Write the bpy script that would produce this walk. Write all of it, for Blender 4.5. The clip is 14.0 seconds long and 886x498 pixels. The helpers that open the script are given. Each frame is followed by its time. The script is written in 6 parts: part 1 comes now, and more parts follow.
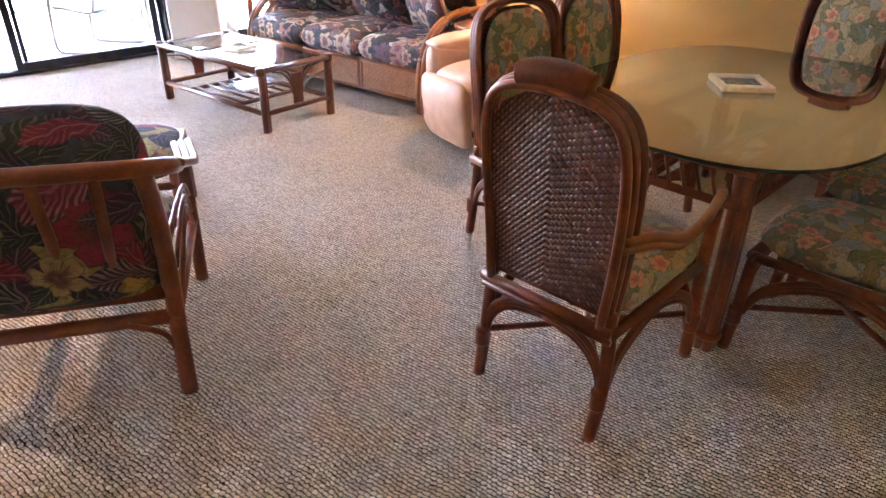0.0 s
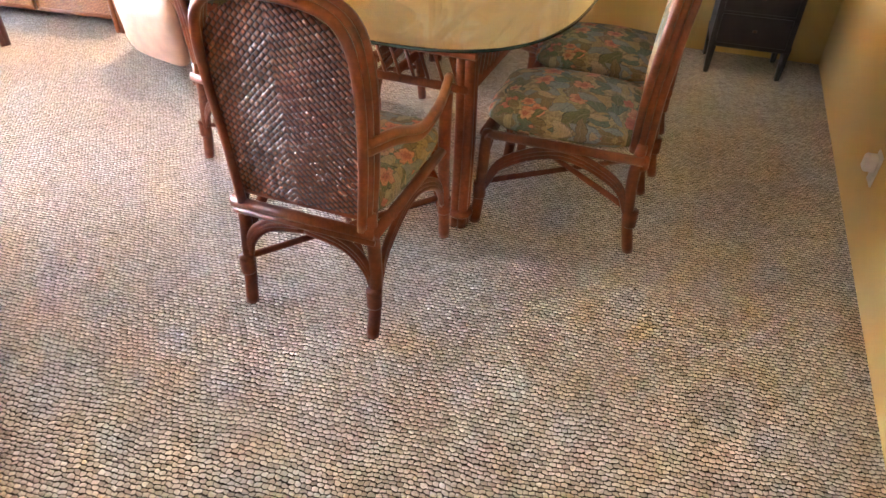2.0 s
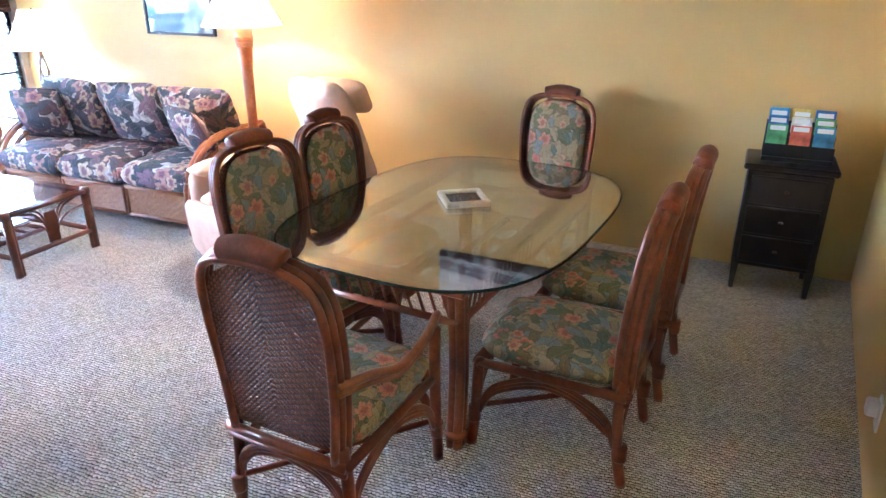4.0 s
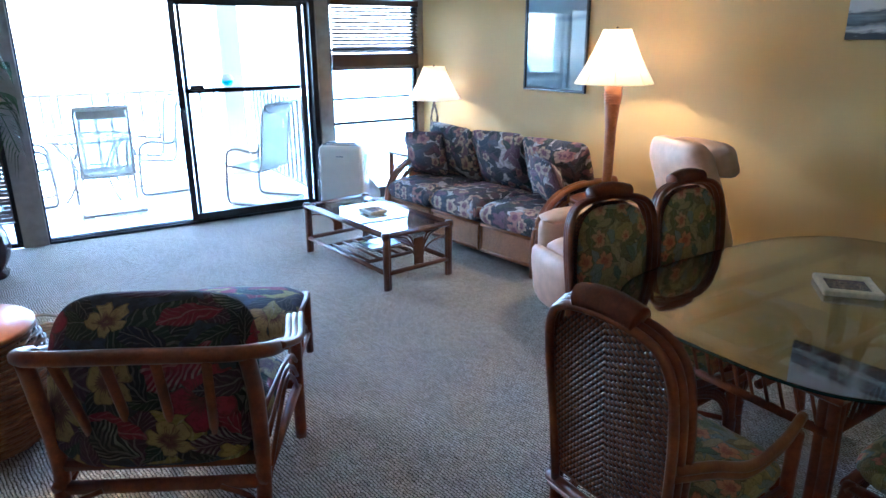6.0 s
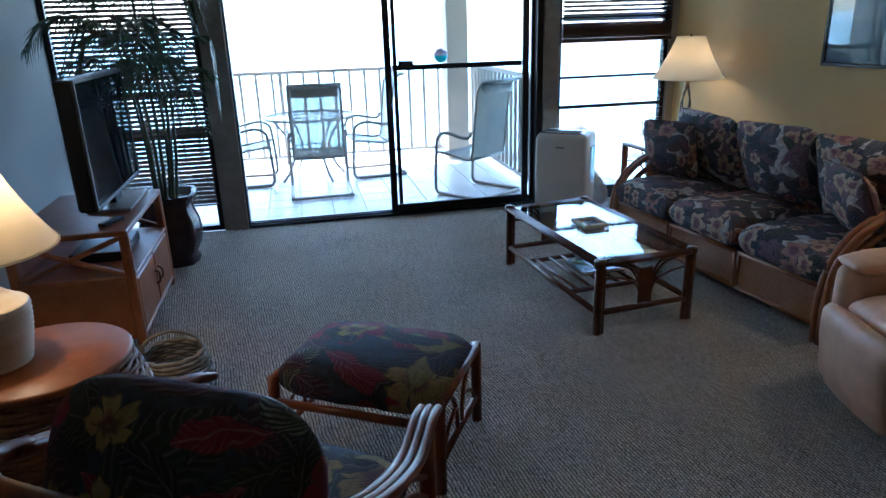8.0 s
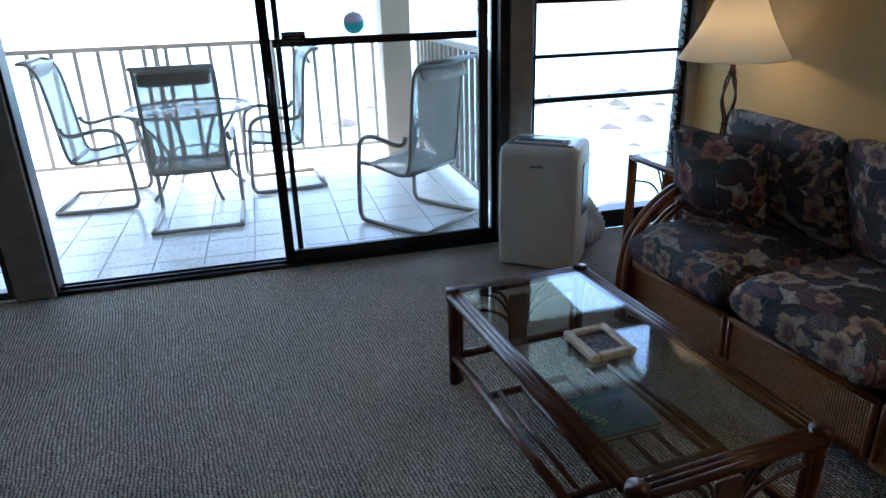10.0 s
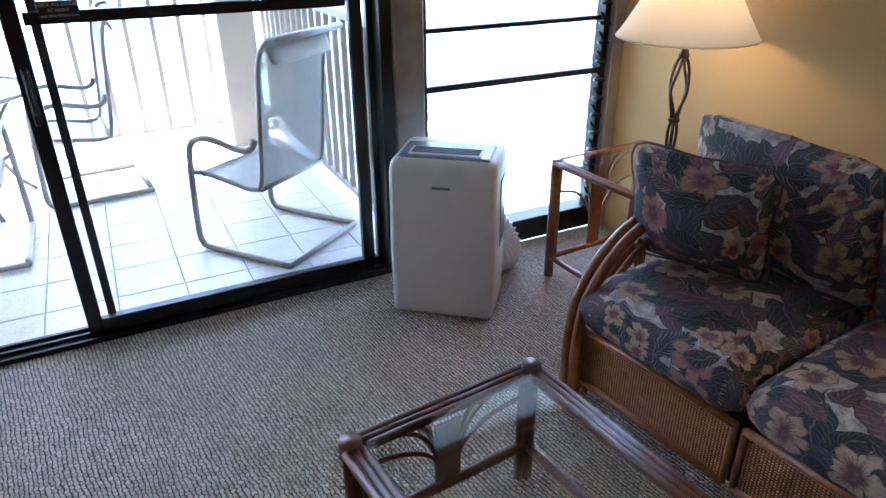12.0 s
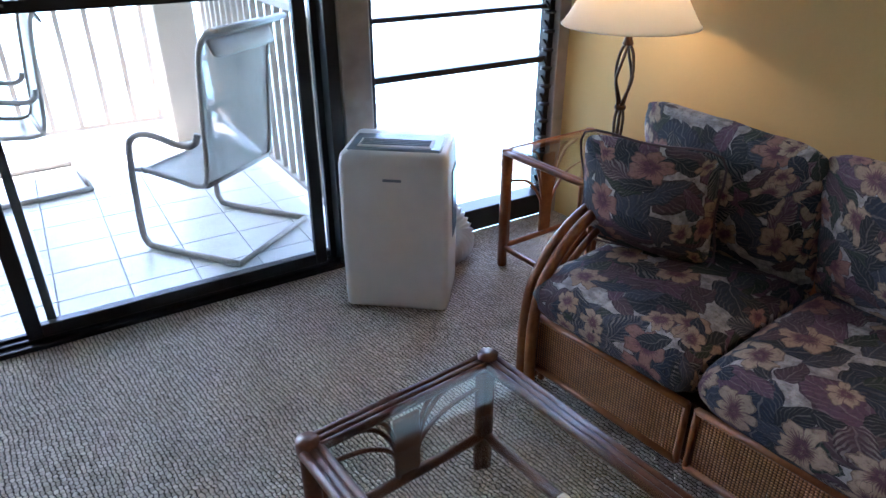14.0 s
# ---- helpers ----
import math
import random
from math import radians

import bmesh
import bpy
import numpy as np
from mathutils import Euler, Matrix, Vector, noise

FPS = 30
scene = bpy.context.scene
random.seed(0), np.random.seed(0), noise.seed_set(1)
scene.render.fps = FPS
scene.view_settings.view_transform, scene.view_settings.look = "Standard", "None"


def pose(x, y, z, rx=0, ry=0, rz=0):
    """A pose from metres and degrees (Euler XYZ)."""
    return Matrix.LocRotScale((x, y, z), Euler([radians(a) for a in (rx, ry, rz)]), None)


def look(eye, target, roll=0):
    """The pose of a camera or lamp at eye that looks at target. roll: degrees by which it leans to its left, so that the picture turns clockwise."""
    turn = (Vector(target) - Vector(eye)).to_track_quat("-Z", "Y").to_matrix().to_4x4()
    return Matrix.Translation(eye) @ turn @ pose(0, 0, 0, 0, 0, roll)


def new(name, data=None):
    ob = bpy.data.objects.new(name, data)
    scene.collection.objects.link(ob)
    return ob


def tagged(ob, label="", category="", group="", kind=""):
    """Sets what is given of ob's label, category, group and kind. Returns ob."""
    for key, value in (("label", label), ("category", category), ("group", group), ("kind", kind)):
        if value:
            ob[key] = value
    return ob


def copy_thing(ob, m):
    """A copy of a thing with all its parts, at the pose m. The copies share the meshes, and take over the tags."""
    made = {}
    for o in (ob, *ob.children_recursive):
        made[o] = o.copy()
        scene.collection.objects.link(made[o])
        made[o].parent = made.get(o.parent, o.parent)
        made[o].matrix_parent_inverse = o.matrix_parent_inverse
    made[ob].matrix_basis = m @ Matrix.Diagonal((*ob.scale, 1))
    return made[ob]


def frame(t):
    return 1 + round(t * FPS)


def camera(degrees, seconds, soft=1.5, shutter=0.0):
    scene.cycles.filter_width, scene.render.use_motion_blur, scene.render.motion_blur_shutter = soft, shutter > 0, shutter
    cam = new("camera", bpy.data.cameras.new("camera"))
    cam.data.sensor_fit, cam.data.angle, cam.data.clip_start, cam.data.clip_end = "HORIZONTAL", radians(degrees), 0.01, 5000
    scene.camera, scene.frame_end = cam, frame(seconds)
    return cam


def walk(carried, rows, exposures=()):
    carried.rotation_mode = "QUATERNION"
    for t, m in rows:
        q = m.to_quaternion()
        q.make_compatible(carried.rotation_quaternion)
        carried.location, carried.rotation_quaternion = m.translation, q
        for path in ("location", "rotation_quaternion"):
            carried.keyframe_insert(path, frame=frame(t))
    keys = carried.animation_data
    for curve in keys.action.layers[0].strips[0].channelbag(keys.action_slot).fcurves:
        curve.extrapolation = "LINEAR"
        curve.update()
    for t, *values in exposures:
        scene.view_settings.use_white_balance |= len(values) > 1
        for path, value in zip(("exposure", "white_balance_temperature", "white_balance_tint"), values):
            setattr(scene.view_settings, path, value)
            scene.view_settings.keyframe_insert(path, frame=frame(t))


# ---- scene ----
cam = camera(67.35, 14.0)
PATH = [
    (0, (-4.094, -6.512, 1.479), (-2.846, -5.282, 0.514), 0.9),
    (0.5, (-4.102, -6.486, 1.492), (-2.812, -5.429, 0.388), 1.2),
    (1, (-4.08, -6.508, 1.489), (-2.744, -5.602, 0.308), 1.2),
    (1.5, (-4.075, -6.506, 1.478), (-2.639, -5.804, 0.275), 1.8),
    (2, (-4.062, -6.513, 1.491), (-2.56, -5.953, 0.295), 1.9),
    (2.2, (-4.061, -6.524, 1.498), (-2.537, -6.002, 0.313), 1.9),
    (4.3, (-3.924, -6.821, 1.778), (-2.32, -5.828, 1.115), 0.8),
    (4.5, (-3.91, -6.794, 1.761), (-2.367, -5.692, 1.128), 0.7),
    (5, (-3.922, -6.759, 1.735), (-2.556, -5.427, 1.136), 0.3),
    (5.5, (-3.948, -6.727, 1.735), (-2.759, -5.234, 1.139), -0.1),
    (6, (-3.974, -6.687, 1.729), (-2.947, -5.079, 1.128), -0.3),
    (6.5, (-3.967, -6.649, 1.714), (-3.082, -4.959, 1.114), -0.5),
    (7, (-3.844, -6.493, 1.668), (-3.144, -4.718, 1.069), -0.9),
    (7.5, (-3.61, -6.162, 1.676), (-3.132, -4.324, 1.05), -1.4),
    (7.7, (-3.511, -5.986, 1.663), (-3.09, -4.137, 1.028), -1.4),
    (9.8, (-2.671, -3.983, 1.521), (-2.35, -2.138, 0.817), -2.2),
    (10, (-2.631, -3.778, 1.533), (-2.17, -1.976, 0.798), -1.7),
    (10.5, (-2.489, -3.32, 1.512), (-1.721, -1.67, 0.684), -0.8),
    (11, (-2.405, -3.046, 1.582), (-1.608, -1.437, 0.701), -0.4),
    (11.5, (-2.377, -2.805, 1.589), (-1.574, -1.206, 0.695), -0.3),
    (12, (-2.373, -2.713, 1.575), (-1.561, -1.118, 0.682), -0.3),
    (12.5, (-2.37, -2.705, 1.573), (-1.547, -1.113, 0.685), -0.3),
    (13, (-2.364, -2.699, 1.566), (-1.512, -1.12, 0.683), -0.4),
    (13.5, (-2.368, -2.701, 1.57), (-1.468, -1.154, 0.676), -0.2),
    (14, (-2.366, -2.698, 1.571), (-1.437, -1.184, 0.654), -0.0),
]
EXPOSURES = [(0, 6.12, 6300, 33), (0.5, 6.5, 6300, 34), (1, 6.7, 6300, 32), (1.5, 6.6, 6300, 29), (2.2, 7.1, 6300, 28), (4.3, 6.45, 4700, 20), (5, 5.97, 4500, 16), (6, 5.05, 4600, 11), (6.5, 4.0, 4600, 11), (7, 3.1, 4650, 9), (7.5, 3.32, 4750, 9), (7.7, 3.3, 4800, 9),
             (9.8, 2.75, 5400, 10), (10.4, 3.15, 5450, 19), (11, 3.85, 5600, 23), (14, 3.85, 5600, 21)]
walk(cam, [(t, look(e, a, r)) for t, e, a, r in PATH], EXPOSURES)

# ---- daylight ----
world = bpy.data.worlds.new("sky")
scene.world = world
world.use_nodes = True
wn = world.node_tree.nodes
sky = wn.new("ShaderNodeTexSky")
sky.sky_type = "NISHITA"
sky.sun_disc = False
sky.sun_elevation = radians(58)
sky.sun_rotation = radians(-22)
wn["Background"].inputs["Strength"].default_value = 0.15
world.node_tree.links.new(sky.outputs[0], wn["Background"].inputs["Color"])
sun = new("sun", bpy.data.lights.new("sun", "SUN"))
sun.data.energy, sun.data.angle, sun.data.color = 3.0, radians(0.5), (1.0, 0.95, 0.88)
sun.matrix_world = look((-6, 9, 18), (-2.5, 0.5, 0))

# ---- materials ----


def mat_new(name):
    m = bpy.data.materials.new(name)
    m.use_nodes = True
    return m, m.node_tree, m.node_tree.nodes["Principled BSDF"]


def nd(tree, kind, **values):
    n = tree.nodes.new("ShaderNode" + kind)
    for k, v in values.items():
        if k in ("operation", "blend_type", "data_type", "feature", "wave_type", "bands_direction", "distance", "interpolation_type", "clamp", "wave_profile"):
            if k == "operation":
                n.operation = v
            elif k == "blend_type":
                n.blend_type = v
            elif k == "data_type":
                n.data_type = v
            elif k == "feature":
                n.feature = v
            elif k == "wave_type":
                n.wave_type = v
            elif k == "bands_direction":
                n.bands_direction = v
            elif k == "wave_profile":
                n.wave_profile = v
        elif isinstance(v, bpy.types.NodeSocket):
            tree.links.new(v, n.inputs[int(k[1:]) if k[0] == "i" and k[1:].isdigit() else k])
        else:
            n.inputs[int(k[1:]) if k[0] == "i" and k[1:].isdigit() else k].default_value = v
    return n


def ramp(tree, fac, stops, constant=False):
    n = tree.nodes.new("ShaderNodeValToRGB")
    n.color_ramp.interpolation = "CONSTANT" if constant else "LINEAR"
    els = n.color_ramp.elements
    while len(els) < len(stops):
        els.new(0.5)
    for e, (p, c) in zip(els, stops):
        e.position, e.color = p, (*c, 1)
    tree.links.new(fac, n.inputs[0])
    return n.outputs[0]


def mixc(tree, fac, a, b, blend="MIX"):
    n = tree.nodes.new("ShaderNodeMix")
    n.data_type, n.blend_type = "RGBA", blend
    for key, v in ((0, fac), (6, a), (7, b)):
        if isinstance(v, bpy.types.NodeSocket):
            tree.links.new(v, n.inputs[key])
        elif key == 0:
            n.inputs[0].default_value = v
        else:
            n.inputs[key].default_value = (*v, 1)
    return n.outputs[2]


def math_(tree, op, a, b=0.0):
    n = tree.nodes.new("ShaderNodeMath")
    n.operation = op
    for i, v in ((0, a), (1, b)):
        if isinstance(v, bpy.types.NodeSocket):
            tree.links.new(v, n.inputs[i])
        else:
            n.inputs[i].default_value = v
    return n.outputs[0]


def bump(tree, bsdf, height, strength=0.3, dist=0.01):
    n = tree.nodes.new("ShaderNodeBump")
    n.inputs["Strength"].default_value, n.inputs["Distance"].default_value = strength, dist
    tree.links.new(height, n.inputs["Height"])
    tree.links.new(n.outputs[0], bsdf.inputs["Normal"])


def coords(tree, scale=(1, 1, 1), kind="Object", rot=(0, 0, 0)):
    c = tree.nodes.new("ShaderNodeTexCoord")
    m = tree.nodes.new("ShaderNodeMapping")
    m.inputs["Scale"].default_value = scale
    m.inputs["Rotation"].default_value = rot
    tree.links.new(c.outputs[kind], m.inputs[0])
    return m.outputs[0]


def simple(name, color, rough=0.5, metal=0.0, var=0.15, scale=12.0, grain=0.05, bumpy=0.1, spec=0.5):
    """Painted, plastic or metal surface with faint mottling at two scales."""
    m, t, b = mat_new(name)
    v = coords(t)
    n1 = nd(t, "TexNoise", Vector=v, Scale=scale, Detail=4.0)
    n2 = nd(t, "TexNoise", Vector=v, Scale=scale * 14, Detail=2.0)
    lo = tuple(c * (1 - var) for c in color)
    hi = tuple(min(1, c * (1 + var)) for c in color)
    col = ramp(t, n1.outputs[0], [(0.3, lo), (0.7, hi)])
    t.links.new(col, b.inputs["Base Color"])
    r = nd(t, "MapRange", i0=n2.outputs[0], i3=max(0, rough - grain), i4=min(1, rough + grain))
    t.links.new(r.outputs[0], b.inputs["Roughness"])
    b.inputs["Metallic"].default_value = metal
    b.inputs["Specular IOR Level"].default_value = spec
    if bumpy:
        bump(t, b, n2.outputs[0], bumpy, 0.002)
    return m


def rattan(name, lo, hi, rough=0.32):
    """Lacquered cane: streaks along the pole, darker nodes and scuffs."""
    m, t, b = mat_new(name)
    v = coords(t)
    n1 = nd(t, "TexNoise", Vector=v, Scale=9.0, Detail=5.0, Roughness=0.65)
    n2 = nd(t, "TexNoise", Vector=coords(t, (60, 60, 60)), Scale=1.5, Detail=3.0)
    info = t.nodes.new("ShaderNodeObjectInfo")
    f = math_(t, "ADD", math_(t, "MULTIPLY", n1.outputs[0], 0.7), math_(t, "MULTIPLY", n2.outputs[0], 0.3))
    f = math_(t, "ADD", f, math_(t, "MULTIPLY", math_(t, "SUBTRACT", info.outputs["Random"], 0.5), 0.12))
    col = ramp(t, f, [(0.3, lo), (0.55, tuple((a + c) / 2 for a, c in zip(lo, hi))), (0.72, hi)])
    t.links.new(col, b.inputs["Base Color"])
    r = nd(t, "MapRange", i0=n2.outputs[0], i3=rough - 0.08, i4=rough + 0.14)
    t.links.new(r.outputs[0], b.inputs["Roughness"])
    bump(t, b, n2.outputs[0], 0.15, 0.002)
    return m


def floral(name, ground, leaves, petals, centre, scale, spread=0.40, keep=0.30):
    """Printed tropical cloth: ribbed leaves and five-petalled blossoms crowded over a ground."""
    m, t, b = mat_new(name)
    v = coords(t, (scale, scale, scale), "UV")
    warp = nd(t, "TexNoise", Vector=v, Scale=2.2, Detail=2.0)
    wv = nd(t, "VectorMath", operation="MULTIPLY_ADD", i0=warp.outputs["Color"], i1=(0.35, 0.35, 0.0), i2=v).outputs[0]
    wash = nd(t, "TexNoise", Vector=v, Scale=5.0, Detail=3.0)

    def cells(sc, off, rnd):
        p = nd(t, "VectorMath", operation="MULTIPLY_ADD", i0=wv, i1=(sc, sc, 0), i2=(off, off * 0.7, 0)).outputs[0]
        vo = t.nodes.new("ShaderNodeTexVoronoi")
        vo.voronoi_dimensions = "2D"
        vo.inputs["Scale"].default_value = 1.0
        vo.inputs["Randomness"].default_value = rnd
        t.links.new(p, vo.inputs["Vector"])
        d = nd(t, "SeparateXYZ", i0=nd(t, "VectorMath", operation="SUBTRACT", i0=p, i1=vo.outputs["Position"]).outputs[0])
        r = nd(t, "SeparateColor", i0=vo.outputs["Color"])
        ang = math_(t, "ADD", math_(t, "ARCTAN2", d.outputs[1], d.outputs[0]), math_(t, "MULTIPLY", r.outputs[2], 6.28))
        return vo.outputs["Distance"], ang, r

    def leaf(col, sc, off, ln, wd, ribs, skip, stripe=0.42):
        dist, ang, r = cells(sc, off, 0.85)
        al = math_(t, "MULTIPLY", dist, math_(t, "COSINE", ang))
        ac = math_(t, "ABSOLUTE", math_(t, "MULTIPLY", dist, math_(t, "SINE", ang)))
        u = math_(t, "DIVIDE", al, ln)
        lim = math_(t, "MULTIPLY", math_(t, "SUBTRACT", 1.0, math_(t, "MULTIPLY", u, u)), wd)
        q = math_(t, "DIVIDE", ac, math_(t, "MAXIMUM", lim, 0.001))
        inside = math_(t, "MULTIPLY", math_(t, "LESS_THAN", q, 1.0), math_(t, "GREATER_THAN", r.outputs[1], skip))
        tone = ramp(t, r.outputs[0], [(i / len(leaves), c) for i, c in enumerate(leaves)], True)
        tone = mixc(t, math_(t, "MULTIPLY", wash.outputs[0], 0.32), tone, tuple(0.10 * g for g in ground))
        rib = math_(t, "SINE", math_(t, "MULTIPLY", math_(t, "ADD", al, math_(t, "MULTIPLY", ac, -1.3)), ribs))
        pale = mixc(t, 0.45, tone, (0.62, 0.53, 0.46))
        tone = mixc(t, math_(t, "MULTIPLY", math_(t, "GREATER_THAN", rib, 0.62 if stripe < 0.8 else 0.1), math_(t, "MULTIPLY", q, stripe)), tone, pale)
        tone = mixc(t, math_(t, "MULTIPLY", math_(t, "LESS_THAN", ac, 0.013), 0.4), tone, pale)
        tone = mixc(t, math_(t, "MULTIPLY", math_(t, "GREATER_THAN", q, 0.86), 0.45), tone, (0.012, 0.012, 0.016))
        return mixc(t, inside, col, tone)

    def blossom(col, sc, off, size, skip):
        dist, ang, r = cells(sc, off, 0.75)
        lobe = math_(t, "ABSOLUTE", math_(t, "COSINE", math_(t, "MULTIPLY", ang, 2.5)))
        wob = math_(t, "MULTIPLY", math_(t, "SINE", math_(t, "MULTIPLY", ang, 13.0)), 0.05)
        lim = math_(t, "MULTIPLY", math_(t, "ADD", math_(t, "MULTIPLY", math_(t, "POWER", lobe, 0.6), 0.48), math_(t, "ADD", wob, 0.55)), size)
        q = math_(t, "DIVIDE", dist, lim)
        inside = math_(t, "MULTIPLY", math_(t, "LESS_THAN", q, 1.0), math_(t, "GREATER_THAN", r.outputs[1], skip))
        tone = ramp(t, r.outputs[0], [(i / len(petals), c) for i, c in enumerate(petals)], True)
        tone = mixc(t, math_(t, "MULTIPLY", wash.outputs[0], 0.55), tone, centre)
        ray = math_(t, "SINE", math_(t, "MULTIPLY", ang, 31.0))
        heart = math_(t, "ADD", q, math_(t, "MULTIPLY", ray, 0.10))
        tone = mixc(t, ramp(t, heart, [(0.0, (0.4, 0.4, 0.4)), (0.10, (1, 1, 1)), (0.36, (0.85, 0.85, 0.85)), (0.58, (0.0, 0.0, 0.0))]), tone, centre)
        crease = math_(t, "MULTIPLY", math_(t, "LESS_THAN", lobe, 0.16), 0.6)
        tone = mixc(t, crease, tone, centre)
        tone = mixc(t, math_(t, "MULTIPLY", math_(t, "GREATER_THAN", q, 0.93), 0.5), tone, (0.03, 0.022, 0.025))
        return mixc(t, inside, col, tone)

    col = mixc(t, ramp(t, wash.outputs[0], [(0.4, (0, 0, 0)), (0.6, (1, 1, 1))]), ground, tuple(0.55 * g for g in ground))
    col = leaf(col, 0.95, 3.1, 0.66, 0.38, 46.0, 0.0)
    col = leaf(col, 1.15, 9.7, 0.62, 0.27, 60.0, 0.10)
    col = leaf(col, 1.5, 5.4, 0.60, 0.24, 40.0, 0.30)
    col = leaf(col, 1.05, 23.9, 0.56, 0.26, 58.0, 0.62, 1.0)
    col = blossom(col, 1.0, 0.0, spread, keep)
    col = leaf(col, 1.25, 17.3, 0.55, 0.20, 52.0, 0.58)
    col = blossom(col, 1.35, 7.3, spread * 0.85, min(0.9, keep + 0.32))
    fine = nd(t, "TexNoise", Vector=v, Scale=14.0, Detail=4.0, Roughness=0.7)
    col = mixc(t, 0.85, col, ramp(t, fine.outputs[0], [(0.33, (0.45, 0.42, 0.42)), (0.5, (0.95, 0.95, 0.95)), (0.68, (1.0, 1.0, 1.0))]), "MULTIPLY")
    thread = nd(t, "TexNoise", Vector=coords(t), Scale=420.0, Detail=1.0)
    fold = nd(t, "TexNoise", Vector=coords(t), Scale=6.0, Detail=3.0)
    col = mixc(t, 0.25, col, thread.outputs["Color"], "SOFT_LIGHT")
    t.links.new(col, b.inputs["Base Color"])
    b.inputs["Roughness"].default_value = 0.78
    h = math_(t, "ADD", math_(t, "MULTIPLY", thread.outputs[0], 0.08), fold.outputs[0])
    bump(t, b, h, 0.5, 0.02)
    return m


def carpet_mat():
    """Looped berber: staggered rows of beige, grey and brown loops."""
    m, t, b = mat_new("looped_carpet")
    v = coords(t, rot=(0, 0, radians(-8)))
    w = nd(t, "TexNoise", Vector=v, Scale=46.0, Detail=2.0)
    w2 = nd(t, "TexNoise", Vector=v, Scale=3.0, Detail=2.0)
    wv = nd(t, "VectorMath", operation="MULTIPLY_ADD", i0=w.outputs["Color"], i1=(0.017, 0.017, 0), i2=v)
    wv = nd(t, "VectorMath", operation="MULTIPLY_ADD", i0=w2.outputs["Color"], i1=(0.05, 0.05, 0), i2=wv.outputs[0])
    s = nd(t, "SeparateXYZ", i0=wv.outputs[0])
    xr = math_(t, "MULTIPLY", s.outputs[0], 70.0)
    row = math_(t, "FLOOR", xr)
    yr = math_(t, "ADD", math_(t, "MULTIPLY", s.outputs[1], 56.0), math_(t, "MULTIPLY", math_(t, "MODULO", math_(t, "ABSOLUTE", row), 2.0), 0.5))
    lid = nd(t, "CombineXYZ", i0=row, i1=math_(t, "FLOOR", yr))
    rnd = t.nodes.new("ShaderNodeTexWhiteNoise")
    t.links.new(lid.outputs[0], rnd.inputs["Vector"])
    loops = ramp(t, rnd.outputs["Value"], [(0.0, (0.58, 0.50, 0.42)), (0.35, (0.70, 0.62, 0.52)), (0.7, (0.78, 0.70, 0.60)), (1.0, (0.86, 0.78, 0.68))])
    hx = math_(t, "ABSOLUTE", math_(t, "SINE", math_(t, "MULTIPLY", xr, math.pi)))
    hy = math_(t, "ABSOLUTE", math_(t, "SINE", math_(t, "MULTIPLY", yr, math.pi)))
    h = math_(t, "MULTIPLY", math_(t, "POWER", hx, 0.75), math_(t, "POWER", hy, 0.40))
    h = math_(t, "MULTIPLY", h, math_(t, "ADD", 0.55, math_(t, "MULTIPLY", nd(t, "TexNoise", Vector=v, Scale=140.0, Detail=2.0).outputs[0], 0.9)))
    # Shade between the loops is put into the colour, by loop height.
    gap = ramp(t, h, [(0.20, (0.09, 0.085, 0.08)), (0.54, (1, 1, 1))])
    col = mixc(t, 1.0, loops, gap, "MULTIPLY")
    big = nd(t, "TexNoise", Vector=v, Scale=1.3, Detail=5.0, Roughness=0.6)
    wear = ramp(t, big.outputs[0], [(0.3, (0.82, 0.80, 0.78)), (0.7, (1.0, 1.0, 1.0))])
    col = mixc(t, 1.0, col, wear, "MULTIPLY")
    t.links.new(col, b.inputs["Base Color"])
    b.inputs["Roughness"].default_value = 0.95
    b.inputs["Specular IOR Level"].default_value = 0.15
    bump(t, b, h, 0.9, 0.010)
    return m


def wall_mat(name, color):
    m, t, b = mat_new(name)
    v = coords(t)
    n1 = nd(t, "TexNoise", Vector=v, Scale=0.9, Detail=4.0)
    n2 = nd(t, "TexNoise", Vector=v, Scale=55.0, Detail=4.0)
    col = ramp(t, n1.outputs[0], [(0.3, tuple(c * 0.93 for c in color)), (0.7, tuple(min(1, c * 1.05) for c in color))])
    t.links.new(col, b.inputs["Base Color"])
    b.inputs["Roughness"].default_value = 0.62
    bump(t, b, n2.outputs[0], 0.35, 0.004)
    return m


